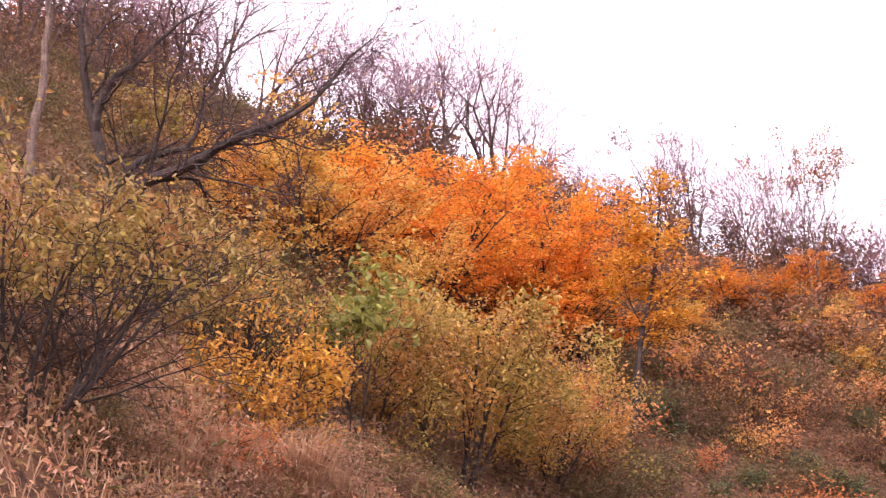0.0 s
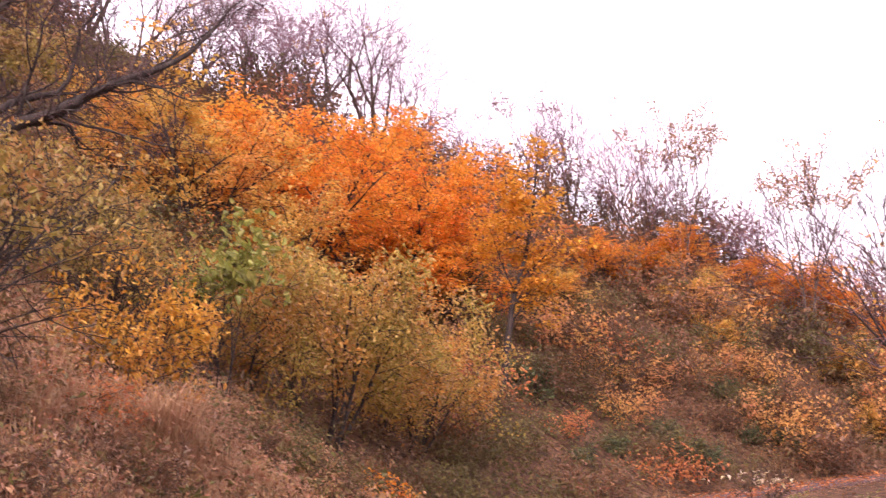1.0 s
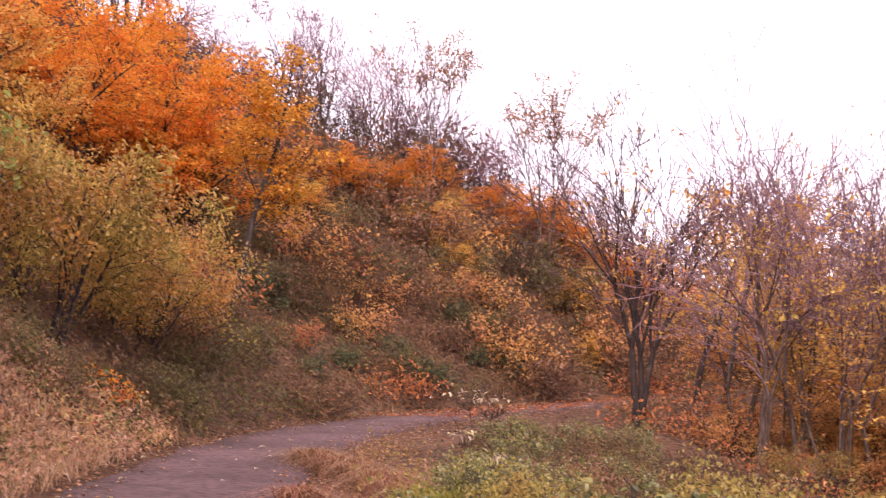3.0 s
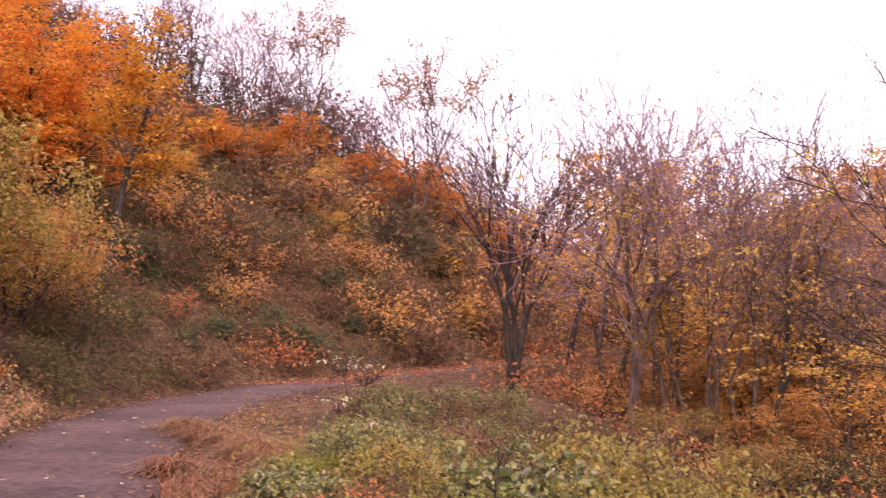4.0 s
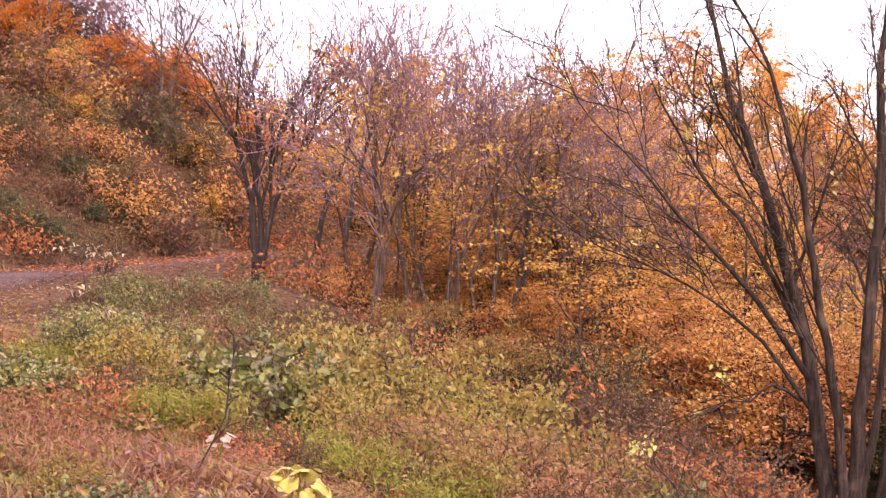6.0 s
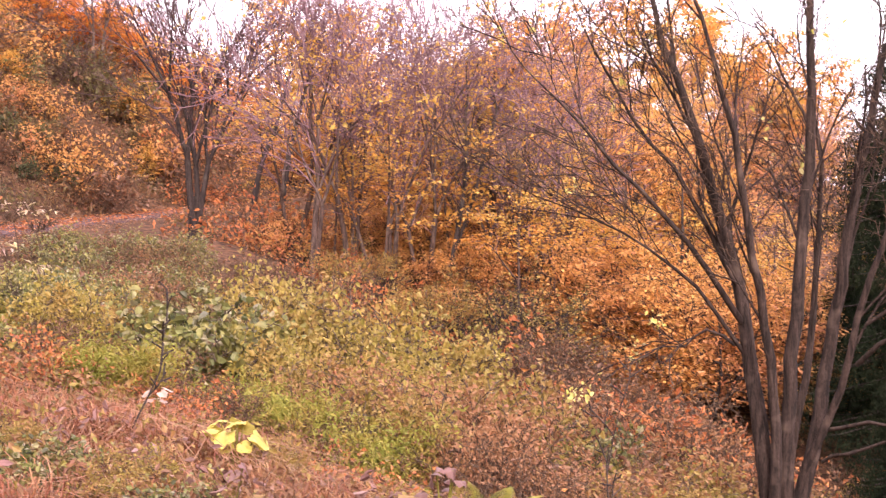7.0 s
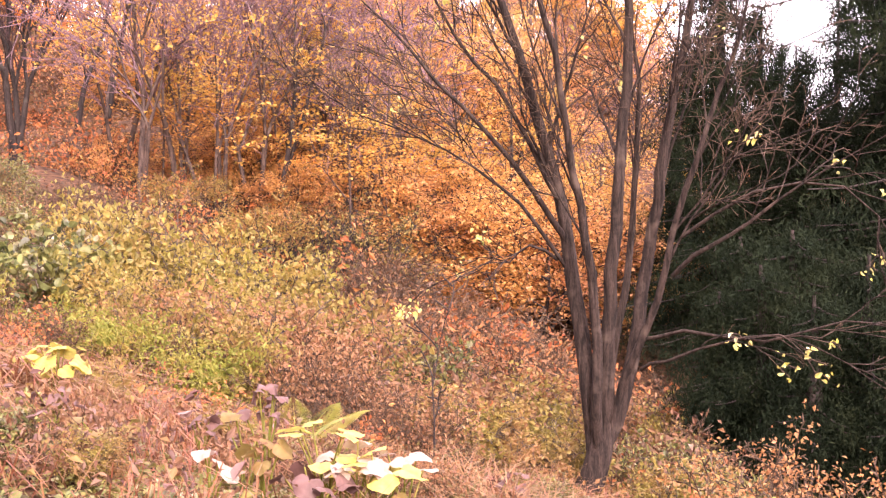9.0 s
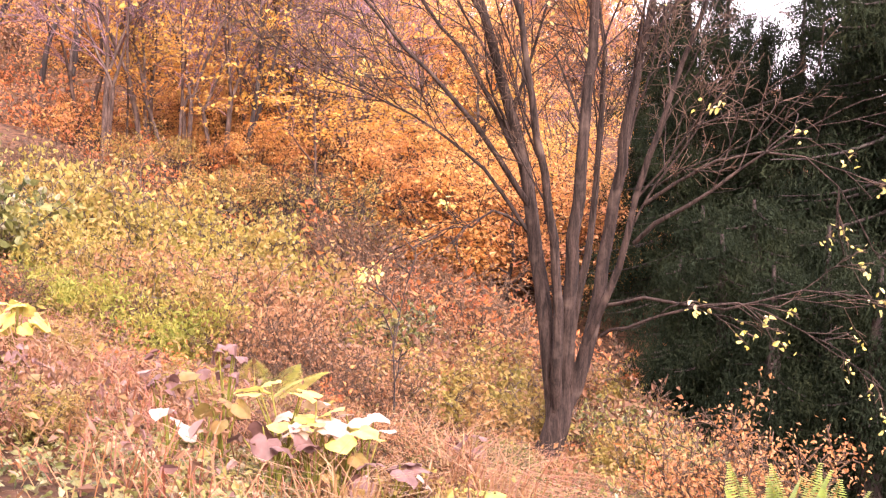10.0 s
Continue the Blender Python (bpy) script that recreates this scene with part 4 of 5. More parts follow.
grown = [limb(R, sideways(TREE_AZ, [(-0.22, -0.5, 0), (-0.12, 0.05, 0), (0.02, 0.45, 0), (0.1, 0.8, 0), (0.12, 1.0, 0)]), 0.155, 0.115, FINE, 0, 1)]
for ctrl, r0, r1, n, ln in (([(0.08, 0.85, 0), (0.03, 1.35, 0.02), (-0.08, 2.3, 0.1), (-0.28, 3.5, 0.2), (-0.6, 4.8, 0.2), (-1.3, 6.8, 0.3)], 0.12, 0.04, 7, 2.0),
                            ([(0.11, 0.9, -0.06), (0.11, 1.4, -0.12), (0.1, 2.2, -0.2), (-0.02, 3.4, -0.3), (-0.28, 4.6, -0.5), (-0.6, 6.2, -0.7)], 0.08, 0.032, 6, 1.8),
                            ([(0.16, 0.9, 0), (0.2, 1.4, 0), (0.25, 2.2, 0), (0.33, 3.5, 0), (0.36, 4.8, 0.1), (0.34, 7.0, 0.1)], 0.11, 0.045, 5, 1.8),
                            ([(0.2, 0.95, 0.06), (0.36, 1.5, 0.1), (0.58, 2.3, 0.1), (0.74, 3.4, 0.2), (0.9, 4.5, 0.2), (1.35, 6.5, 0.3)], 0.105, 0.042, 6, 1.8),
                            ([(0.22, 1.05, -0.02), (0.44, 1.75, -0.12), (0.8, 2.7, -0.3), (1.15, 3.9, -0.4), (1.65, 5.6, -0.5)], 0.06, 0.025, 6, 1.6),
                            ([(0.14, 1.1, 0.15), (0.28, 2.0, 0.35), (0.5, 3.6, 0.6), (0.65, 5.5, 0.8)], 0.065, 0.025, 5, 1.6),
                            ([(-0.25, 3.3, 0.18), (-0.9, 4.3, -0.2), (-1.7, 5.2, -0.4), (-2.5, 6.2, -0.5)], 0.045, 0.01, 5, 1.5),
                            ([(-0.18, 2.9, 0.15), (-0.85, 3.7, 0.1), (-1.7, 4.3, 0.1), (-2.6, 4.7, 0.1)], 0.032, 0.008, 5, 1.3),
                            ([(-0.36, 3.8, 0.2), (-0.85, 4.9, 0.3), (-1.5, 5.8, 0.4), (-2.1, 6.8, 0.4)], 0.04, 0.01, 5, 1.4)):
    grown.append(stem_of_tree(ctrl, r0, r1, n, ln))
for ctrl, r0, r1, n, ln in (([(0.62, 2.2, -0.1), (1.0, 2.4, -0.4), (1.9, 2.3, -0.6), (2.7, 2.5, -0.7), (3.4, 2.3, -0.7)], 0.035, 0.008, 8, 0.9),
                            ([(0.6, 1.85, -0.15), (0.95, 2.0, -0.5), (1.8, 2.2, -0.8), (2.5, 2.25, -0.9), (3.1, 1.85, -0.9)], 0.03, 0.008, 8, 0.8),
                            ([(-0.37, 3.1, 0.15), (-0.65, 3.25, -0.1), (-0.95, 3.0, -0.2), (-1.4, 2.9, -0.3)], 0.03, 0.008, 5, 0.7),
                            ([(0.95, 2.95, -0.3), (1.5, 3.4, -0.6), (2.3, 4.0, -0.8), (3.1, 4.4, -0.9)], 0.04, 0.008, 8, 1.2),
                            ([(1.05, 3.4, -0.35), (1.7, 3.9, -0.6), (2.6, 3.9, -0.8), (3.2, 3.2, -0.9)], 0.03, 0.008, 8, 1.0)):
    grown.append(limb(R, [tuple(0.83 * v for v in c) for c in sideways(TREE_AZ, ctrl)], 0.6 * r0, 0.5 * r1, DROOP, 5, ln * 1.0, 28, 0.4, kink=0.03))
big_tree = tree("many_stemmed_tree", p, "large tree of several stems from one stump, almost bare", grown, M_BARK_TREE, M_BRUSH, M_LIME, 90, 0.06, 0.6, 0.4, full=True, haze=0.62)
tips = np.array([b[0][-1] for g in grown[10:] for b in g if b[2] >= 2])
tips = np.repeat(tips[R.integers(0, len(tips), 34)], 6, axis=0) + R.normal(0, 0.045, (204, 3))
V, F = leaves(R, tips, 0.052, 0.65, 0.3, full=True)
part("foliage", mesh_of("foliage", V, F, M_LIME), big_tree, "last tufts of yellow leaves")


# ---- dark conifers ----
def conifer(place, high, wide, label):
    t = thing("conifer", place, label, "tree", "dark conifers")
    rng = np.random.default_rng(int(high * 100))
    B = [(np.array([(0, 0, -0.5), (0.05, 0, high * 0.5), (0, 0.05, high)]), np.array((0.2, 0.12, 0.02)), 0)]
    P, W = [], []
    for k in range(int(high * 17)):
        f = rng.uniform(0.1, 0.99)
        a = rng.uniform(0, 6.28)
        L = wide * (1 - f) ** 0.75 * rng.uniform(0.5, 1.1) + 0.25
        z = high * f
        i = np.linspace(0, 1, 5)[:, None]
        way = np.array((math.cos(a), math.sin(a), 0))
        B.append((way * L * i + np.array((0, 0, z)) + np.array((0, 0, 1.0)) * (-0.45 * L * i + 0.25 * L * i * i), np.linspace(0.025, 0.006, 5), 2))
        m = int(520 * L / wide) + 130
        w = rng.uniform(0.02, 1, m) ** 0.8
        c = way * (L * w)[:, None] + np.array((0, 0, z)) + np.stack([np.zeros(m), np.zeros(m), -0.45 * L * w + 0.25 * L * w * w], -1)
        P.append(c + rng.normal(0, 0.12, (m, 3)) * np.array((1, 1, 1.2)))
    part("trunk", limbs_mesh("trunk", B[:1], M_BARK_DARK), t)
    tagged(part("branching", limbs_mesh("branching", B[1:], M_BARK_DARK), t), kind="stuff")
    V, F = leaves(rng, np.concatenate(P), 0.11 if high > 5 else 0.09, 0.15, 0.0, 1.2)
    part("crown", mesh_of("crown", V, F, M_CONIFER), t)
    return t


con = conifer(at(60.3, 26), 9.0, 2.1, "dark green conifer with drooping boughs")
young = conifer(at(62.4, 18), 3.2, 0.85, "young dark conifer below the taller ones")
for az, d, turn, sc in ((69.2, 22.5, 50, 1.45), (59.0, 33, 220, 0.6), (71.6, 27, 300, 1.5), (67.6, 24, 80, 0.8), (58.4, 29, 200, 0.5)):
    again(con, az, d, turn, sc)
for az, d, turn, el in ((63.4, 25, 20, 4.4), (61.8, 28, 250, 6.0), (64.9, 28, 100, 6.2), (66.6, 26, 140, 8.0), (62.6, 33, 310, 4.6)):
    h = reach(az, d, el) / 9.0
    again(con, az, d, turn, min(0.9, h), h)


# ---- undergrowth ----
def scatter(rng, n, az0, az1, d0, d1, side0=-99, side1=99, power=0.5):
    az = np.radians(rng.uniform(az0, az1, n))
    d = d0 + (d1 - d0) * rng.uniform(0, 1, n) ** power
    x, y = d * np.sin(az), d * np.cos(az)
    s, _ = lateral(x, y)
    k = (s > side0) & (s < side1) & (np.abs(s) > 1.15)
    x, y = x[k], y[k]
    return np.stack([x, y, height(x, y)], -1)


def clumped(rng, p, scale, seed, least=0.0):
    """Keep places where a patchy unevenness is high, so that plants grow in drifts."""
    w = wave(p[:, 0], p[:, 1], scale, seed)
    return p[w + rng.normal(0, 0.25, len(p)) > least]


def stuff(name, V, F, mat, label, category):
    return tagged(new(name, mesh_of(name, V, F, mat)), label, category, kind="stuff")


def lifted(rng, p, top):
    """Places spread from the ground up to an uneven height."""
    h = top * (0.55 + 0.45 * wave(p[:, 0], p[:, 1], 1.9, 3.0) + 0.3 * wave(p[:, 0], p[:, 1], 5.0, 6.0)) * rng.uniform(0, 1, len(p)) ** 0.6
    return p + np.stack([rng.normal(0, 0.05, len(p)), rng.normal(0, 0.05, len(p)), np.maximum(h, 0.01)], -1)



# ---- plants of the verge and the slope below it ----
feather = tree("feathery_plant", at(35.2, 12.2), "feathery yellow-green plant with very fine leaves", stems(R, 9, 0.72, 0.005, BUSH, 0.4, 0.08), M_FERN, None, M_FERN, 4200, 0.055, 0.28, 0.2, 1, 0.06,
               category="plant", group="feathery plants")
for az, d, sc in ((28.6, 11.6, 0.9), (29.4, 12, 0.8), (34.2, 12.6, 1.0), (36.2, 12, 1.1), (39.4, 11.4, 1.1), (40.3, 11.8, 0.8), (38.6, 11.8, 0.7), (23.0, 14, 0.8), (27.4, 12.2, 0.6), (42.6, 9.6, 0.45)):
    again(feather, az, d, az * 37, sc * 1.0)
ivy = tree("leafy_bush", at(31.6, 14.6), "grey-green bush with broad glossy leaves", stems(R, 9, 1.0, 0.012, BUSH, 0.55, 0.2), M_BARK_GREY, None, M_IVY, 2600, 0.088, 0.8, 0.2, 1, 0.12,
           category="shrub", full=True, group="verge bushes")
for az, d, sc in ((32.8, 14.8, 0.75), (22.2, 12.2, 0.5), (23.6, 12.6, 0.42), (29.8, 15.6, 0.6), (38.4, 13, 0.45), (25.4, 15, 0.45), (26.0, 17.5, 0.6), (27.4, 18, 0.5), (33.8, 15, 0.45)):
    again(ivy, az, d, az * 51, sc)
kudzu = tree("leafy_bush", at(40.4, 15), "sprawling bush with yellow-green and brown leaves", stems(R, 9, 1.2, 0.012, BUSH, 0.6, 0.2), M_BARK_GREY, None, M_GREEN, 4600, 0.056, 0.7, 0.2, 1, 0.1,
             category="shrub", full=True, group="verge bushes")
lime = tree("leafy_bush", at(39.0, 16), "bush with pale lime-yellow leaves", stems(R, 8, 1.25, 0.012, BUSH, 0.5, 0.2), M_BARK_GREY, None, M_LIMEBUSH, 4200, 0.058, 0.65, 0.3, 1, 0.1,
            category="shrub", full=True, group="verge bushes")
dusky = tree("leafy_bush", at(41.8, 14), "bush with withered pinkish brown leaves", stems(R, 9, 1.1, 0.012, BUSH, 0.6, 0.2), M_BRUSH, None, M_DUSKY, 3400, 0.052, 0.55, 0.2, 1, 0.1,
             category="shrub", full=True, group="verge bushes")
thicket = tree("leafy_bush", at(47.2, 16.4), "bush with dark green and olive leaves", stems(R, 9, 1.2, 0.012, BUSH, 0.55, 0.2), M_BARK_GREY, None, M_IVY, 3000, 0.062, 0.65, 0.2, 1, 0.1,
               category="shrub", full=True, group="verge bushes")
for k, (az, d, sc) in enumerate(((37.4, 16.5, 0.95), (35.6, 17, 0.9), (42.6, 13.6, 0.85), (44.4, 15.5, 0.95), (46.4, 13.4, 0.8), (34.4, 18.4, 0.85), (48.8, 15, 0.9), (41.2, 18, 1.0), (45.8, 18, 1.0), (37.6, 13.2, 0.7),
                                 (51.5, 16, 0.9), (24.8, 14.4, 0.5), (26.4, 13.8, 0.5), (28.8, 15.4, 0.45), (34.6, 14.4, 0.6), (36.2, 13.4, 0.55), (43.8, 11.8, 0.6), (50.2, 12.4, 0.65), (56.5, 15, 0.8),
                                 (59.0, 14, 0.6), (47.6, 11.6, 0.6), (53.6, 13.8, 0.7), (40.6, 12.2, 0.6), (39.2, 13.6, 0.6))):
    again(((lime, kudzu, dusky, kudzu, thicket, lime, kudzu) if az < 45 else (kudzu, dusky, thicket, kudzu, brown, kudzu, dusky))[k % 7], az, d, az * 43, sc * 1.15, sc * (1.35 if az < 45 else 1.1))
for i in range(26):
    az, d = 25.2 + 7 * ((i * 0.618) % 1), 15.5 + 7 * ((i * 0.7548 + 0.3) % 1)
    again((thicket, olive, brown, thicket, dusky)[i % 5], az, d, 47 * i, 0.42 + 0.25 * ((i * 0.47) % 1), label=("dark green leafy weed beside the road", "olive weed beside the road", "dry brown weed beside the road", "dark green leafy weed beside the road",
                                                                                                        "pinkish brown weed beside the road")[i % 5])
thick = tree("bare_shrub", at(35.8, 21.5), "brown twiggy shrub that has lost its leaves", stems(R, 12, 1.4, 0.012, BUSH, 0.6, 0.25), M_BRUSH, None, M_BROWN, 900, 0.075, 0.5, 0.2, 1, 0.1,
             category="shrub", group="verge bushes")
for az, d, sc in ((27.4, 21, 0.5), (28.4, 19.5, 0.55), (29.8, 20, 0.6), (26.6, 20, 0.5), (30.6, 19, 0.6), (28.9, 22, 0.55), (25.6, 19, 0.45), (27.9, 17, 0.4), (30.8, 23, 0.55), (32.4, 21, 0.6), (34.0, 23, 0.7), (43.8, 11.5, 0.6), (45.2, 11, 0.5), (37.8, 22, 0.6), (46.6, 20, 1.0), (48.6, 21.5, 1.1), (50.8, 20.5, 1.0), (45.0, 22, 1.0), (52.8, 22, 1.0),
                  (26.0, 22, 0.45), (49.6, 19, 0.9), (52.4, 19.5, 0.9), (47.4, 17, 0.8), (54.8, 18, 0.8), (25.0, 21, 0.4)):
    again(thick if az > 31.5 or int(d * 2) % 3 == 0 else thicket, az, d, az * 29, sc)
for i in range(22):
    az, d = 43.6 + 10 * ((i * 0.618) % 1), 17.5 + 8 * ((i * 0.7548 + 0.2) % 1)
    again((rust, dusky, thick, dusky)[i % 4], az, d, 59 * i, 0.75 + 0.45 * ((i * 0.47) % 1), label="reddish brown brushwood in the hollow below the verge")
for az, d, sc in ((26.2, 12.4, 0.42), (30.2, 12.6, 0.45), (33.0, 11.6, 0.4), (37.2, 11.6, 0.45), (38.6, 12.2, 0.5), (41.8, 12.4, 0.5), (45.4, 12.6, 0.55), (48.4, 11.6, 0.5), (43.2, 16.5, 0.7), (39.2, 18.5, 0.8)):
    again(thick, az, d, az * 31, sc, label="brown twiggy tangle among the green weeds")
for az, d, sc in ((25.2, 11.6, 0.4), (31.2, 11.2, 0.35), (37.8, 9.4, 0.35), (44.6, 10.2, 0.4), (40.2, 13.6, 0.5)):
    again(rust, az, d, az * 13, sc, label="low reddish weed among the green ones")
for az, d, sc in ((26.4, 19, 0.5), (27.8, 20.5, 0.55), (29.2, 18.6, 0.55), (30.6, 20.4, 0.6), (33.2, 19, 0.7), (34.8, 17.5, 0.7), (36.6, 19.5, 0.8), (38.8, 20.5, 0.8), (41.6, 20, 0.8), (32.0, 17.6, 0.6)):
    again(olive, az, d, az * 27, sc, label="olive-brown leafy shrub beside the road and the wood")
again(yel, 32.3, 20, 33, 0.32, label="small orange-leaved sapling beside the road")
tree("shrub", at(63.6, 9.6), "small bush with dull orange and brown leaves", stems(R, 12, 0.97 * reach(63.6, 9.6, -11.4), 0.007, BUSH, 0.16, 0.25), M_BRUSH, None, M_DULL, 5200, 0.036, 0.6, 0.4, 1, 0.07, category="shrub", group="verge bushes")
again(brown, 63.6, 10.4, 30, 0.5)
again(rust, 62.2, 12.5, 10, 0.6, label="small bush with rust-red leaves")
again(rust, 57.6, 15, 140, 0.6)
again(rust, 49.0, 14, 220, 0.6)
for az, d, sc in ((58.8, 17, 0.9), (60.6, 16, 0.8), (57.4, 20, 1.0), (64.5, 17, 0.8)):
    again(thick, az, d, az * 17, sc, label="brown twiggy undergrowth below the conifers")
for az, d, sc in ((60.6, 18.5, 0.85), (64.6, 17, 1.0), (66.6, 17.5, 1.2), (68.6, 16.5, 1.1), (61.4, 20.5, 1.1), (63.6, 19.5, 1.2)):
    again(young, az, d, az * 23, sc, label="young dark conifer below the taller ones")
for az, d, sc in ((57.2, 19, 0.7), (58.4, 18, 0.6), (59.6, 17.5, 0.55)):
    again(lime if int(d * 2) % 2 else kudzu, az, d, az * 19, sc, sc * 1.15, label="yellow-green leafy shrub at the edge of the conifers")
for az, d, sc in ((58.6, 15, 0.7), (61.2, 14, 0.6)):
    again(thicket, az, d, az * 19, sc, sc * 1.2, label="dark green and yellow leafy shrub below the conifers")


def sapling(az, d, high, label, ctrl):
    return tree("sapling", at(az, d), label, [limb(R, sideways(az, [(r * high, u * high, 0) for r, u in ctrl]), 0.006 * high + 0.003, 0.003, THIN[1:], 3, 0.3 * high, 45, 0.5)], M_BARK_DARK)


sapling(47.3, 10, 1.25, "thin bare sapling with dark twigs", [(0.2, -0.1), (0.3, 0.25), (0.28, 0.6), (0.35, 1.0)])
sapling(30.3, 8.6, 0.85, "thin bare leaning sapling", [(-0.25, -0.1), (-0.05, 0.3), (0.1, 0.65), (0.15, 1.0)])
sapling(62.0, 11.5, 0.7, "small bare forked sapling", [(0.0, -0.1), (0.1, 0.3), (0.3, 0.6), (0.2, 1.0)])


# ---- broad-leaved plants near the standpoint ----
def broad_leaf(size, cup, lobes):
    """One round, faintly lobed leaf with a notch at the stalk: a midrib dip, a domed blade and an uneven, drooping rim."""
    n = 16
    V = [(0, 0, 0)]
    for ring in (0.55, 1.0):
        for k in range(n):
            a = -math.pi + 2 * math.pi * (k + 0.5) / n
            r = ring * size * 0.5 * (1 + 0.1 * math.cos(lobes * a) * ring) * (0.6 + 0.4 * min(1, abs(abs(a) - math.pi) * 2.0))
            z = cup * size * (0.07 * ring * abs(math.sin(a)) - 0.2 * ring * ring * (0.5 + 0.3 * math.cos(2 * a + lobes) + 0.2 * math.sin(5 * a)))
            V.append((r * math.cos(a) + size * 0.2 * ring, r * math.sin(a), z))
    F = [(0, k + 1, k + 2) for k in range(n - 1)]
    for k in range(n - 1):
        F += [(k + 1, n + k + 1, n + k + 2), (k + 1, n + k + 2, k + 2)]
    return V, F


def broad_plant(az, d, n, size, mat, high, label, cup=1.0, seed=0):
    rng = np.random.default_rng(100 + seed)
    t = thing("broad_leaved_plant", at(az, d), label, "plant", "broad-leaved plants")
    stalk = []
    for k in range(n):
        a, r = 6.28 * k / n + rng.uniform(-0.5, 0.5), rng.uniform(0.3, 1.0) * size * 1.15
        tip = Vector((r * math.cos(a), r * math.sin(a), high * rng.uniform(0.75, 1.15)))
        V, F = broad_leaf(size * rng.uniform(0.75, 1.2), cup, 3 + k % 3)
        leaf = part("leaf", mesh_of("leaf", V, F, mat, True), t)
        leaf.matrix_basis = Matrix.Translation(tip) @ pose(0, 0, 0, rng.uniform(-25, 25) * cup, rng.uniform(0, 35) * cup, math.degrees(a))
        st = part("stalk", limbs_mesh("stalk", [(np.array([(0, 0, -0.1), (tip.x * 0.4, tip.y * 0.4, tip.z * 0.6), tuple(tip)]), np.array((0.006, 0.005, 0.004)), 2)], M_FERN), t)
    return t


broad_plant(-12.0, 9.6, 7, 0.11, M_GREEN, 0.3, "low plant with broad yellow-green leaves at the foot of the bank", 1.0, 50)
broad_plant(34.3, 8.3, 13, 0.13, M_LIME, 0.36, "plant with large round yellow-green leaves", 1.3, 1)
broad_plant(46.0, 6.1, 7, 0.14, M_LIME, 0.40, "plant with large lobed lime-yellow leaves", 0.8, 2)
broad_plant(47.4, 6.0, 7, 0.13, M_PALE, 0.42, "plant with bleached curling leaves", 1.3, 3)
broad_plant(48.4, 6.0, 7, 0.14, M_LIME, 0.42, "plant with large lobed lime-yellow leaves", 0.9, 4)
broad_plant(49.4, 6.2, 5, 0.13, M_PALE, 0.44, "plant with bleached curling leaves", 0.8, 5)
broad_plant(54.6, 6.1, 3, 0.13, M_LIME, 0.38, "low plant with a round lime-green leaf", 0.5, 6)
broad_plant(43.4, 6.5, 6, 0.10, M_WILT, 0.5, "wilted plant with drooping purple leaves", 3.0, 7)
broad_plant(42.6, 6.4, 4, 0.13, M_GREEN, 0.34, "low plant with broad green leaves", 1.0, 8)
broad_plant(53.4, 7.2, 4, 0.1, M_WILT, 0.45, "wilted plant with drooping purple leaves", 2.0, 9)
broad_plant(52.6, 6.1, 5, 0.09, M_WILT, 0.22, "wilted plant with drooping purple leaves", 2.0, 10)
broad_plant(40.6, 6.7, 6, 0.09, M_WILT, 0.25, "wilted plant with drooping purple leaves", 1.8, 11)
broad_plant(37.0, 6.2, 6, 0.12, M_GREEN, 0.2, "low plant with broad green leaves", 0.8, 12)
broad_plant(34.6, 7.0, 6, 0.09, M_WILT, 0.2, "wilted plant with drooping purple leaves", 1.6, 13)
broad_plant(61.5, 6.3, 4, 0.16, M_LIME, 0.2, "low plant with yellow leaves", 0.8, 14)
for i in range(9):
    broad_plant(41.5 + 1.7 * i + 0.4 * (i % 3), 5.7 + 0.5 * ((i * 0.618) % 1), 4 + i % 3, 0.09 + 0.02 * (i % 3), (M_PALE, M_GREEN, M_WILT)[i % 3], 0.24 + 0.05 * (i % 2),
                ("low plant with bleached curling leaves", "low plant with broad yellow-green leaves", "low wilted plant with brown-purple leaves")[i % 3], 1.6, 30 + i)
broad_plant(32.8, 9.4, 7, 0.08, M_GREEN, 0.3, "low plant with broad yellow-green leaves", 1.2, 15)
broad_plant(30.6, 10.2, 7, 0.08, M_PALE, 0.3, "plant with pale creamy leaves", 1.2, 16)


def fern(az, d, n, length, label, rise=1.05, out=0.75, wide=0.26, mat=M_FERN):
    """A fern: fronds with rows of narrow leaflets."""
    t = thing("fern", at(az, d), label, "plant", "ferns")
    rng = np.random.default_rng(int(az * 10))
    for k in range(n):
        a = 6.28 * k / n + rng.uniform(-0.2, 0.2)
        way = np.array((math.cos(a), math.sin(a), 0))
        L = length * rng.uniform(0.8, 1.15)
        u = np.linspace(0, 1, 9)[:, None]
        mid = way * L * out * u + np.array((0, 0, 1.0)) * L * (rise * u - 0.5 * u * u)
        side = np.array((-way[1], way[0], 0))
        V, F = [], []
        for i in range(1, 9):
            for sgn in (-1, 1):
                for q in (0, 0.17, 0.33, 0.5, 0.67, 0.83):
                    f = (i - q) / 8
                    c = mid[i] * (1 - q) + mid[i - 1] * q
                    w = length * wide * math.sin(math.pi * min(0.96, f * 0.8 + 0.18))
                    e = c + side * sgn * w + way * w * 0.5 - np.array((0, 0, w * 0.2))
                    h = (e - c) * 0.45
                    b = len(V)
                    V += [c, c + h + way * 0.016, e, c + h - way * 0.016]
                    F.append((b, b + 1, b + 2, b + 3))
        fr = part("frond", mesh_of("frond", V, F, mat), t)
        part("rib", limbs_mesh("rib", [(mid, np.linspace(0.005, 0.002, 9), 2)], M_FERN), fr)
    return t


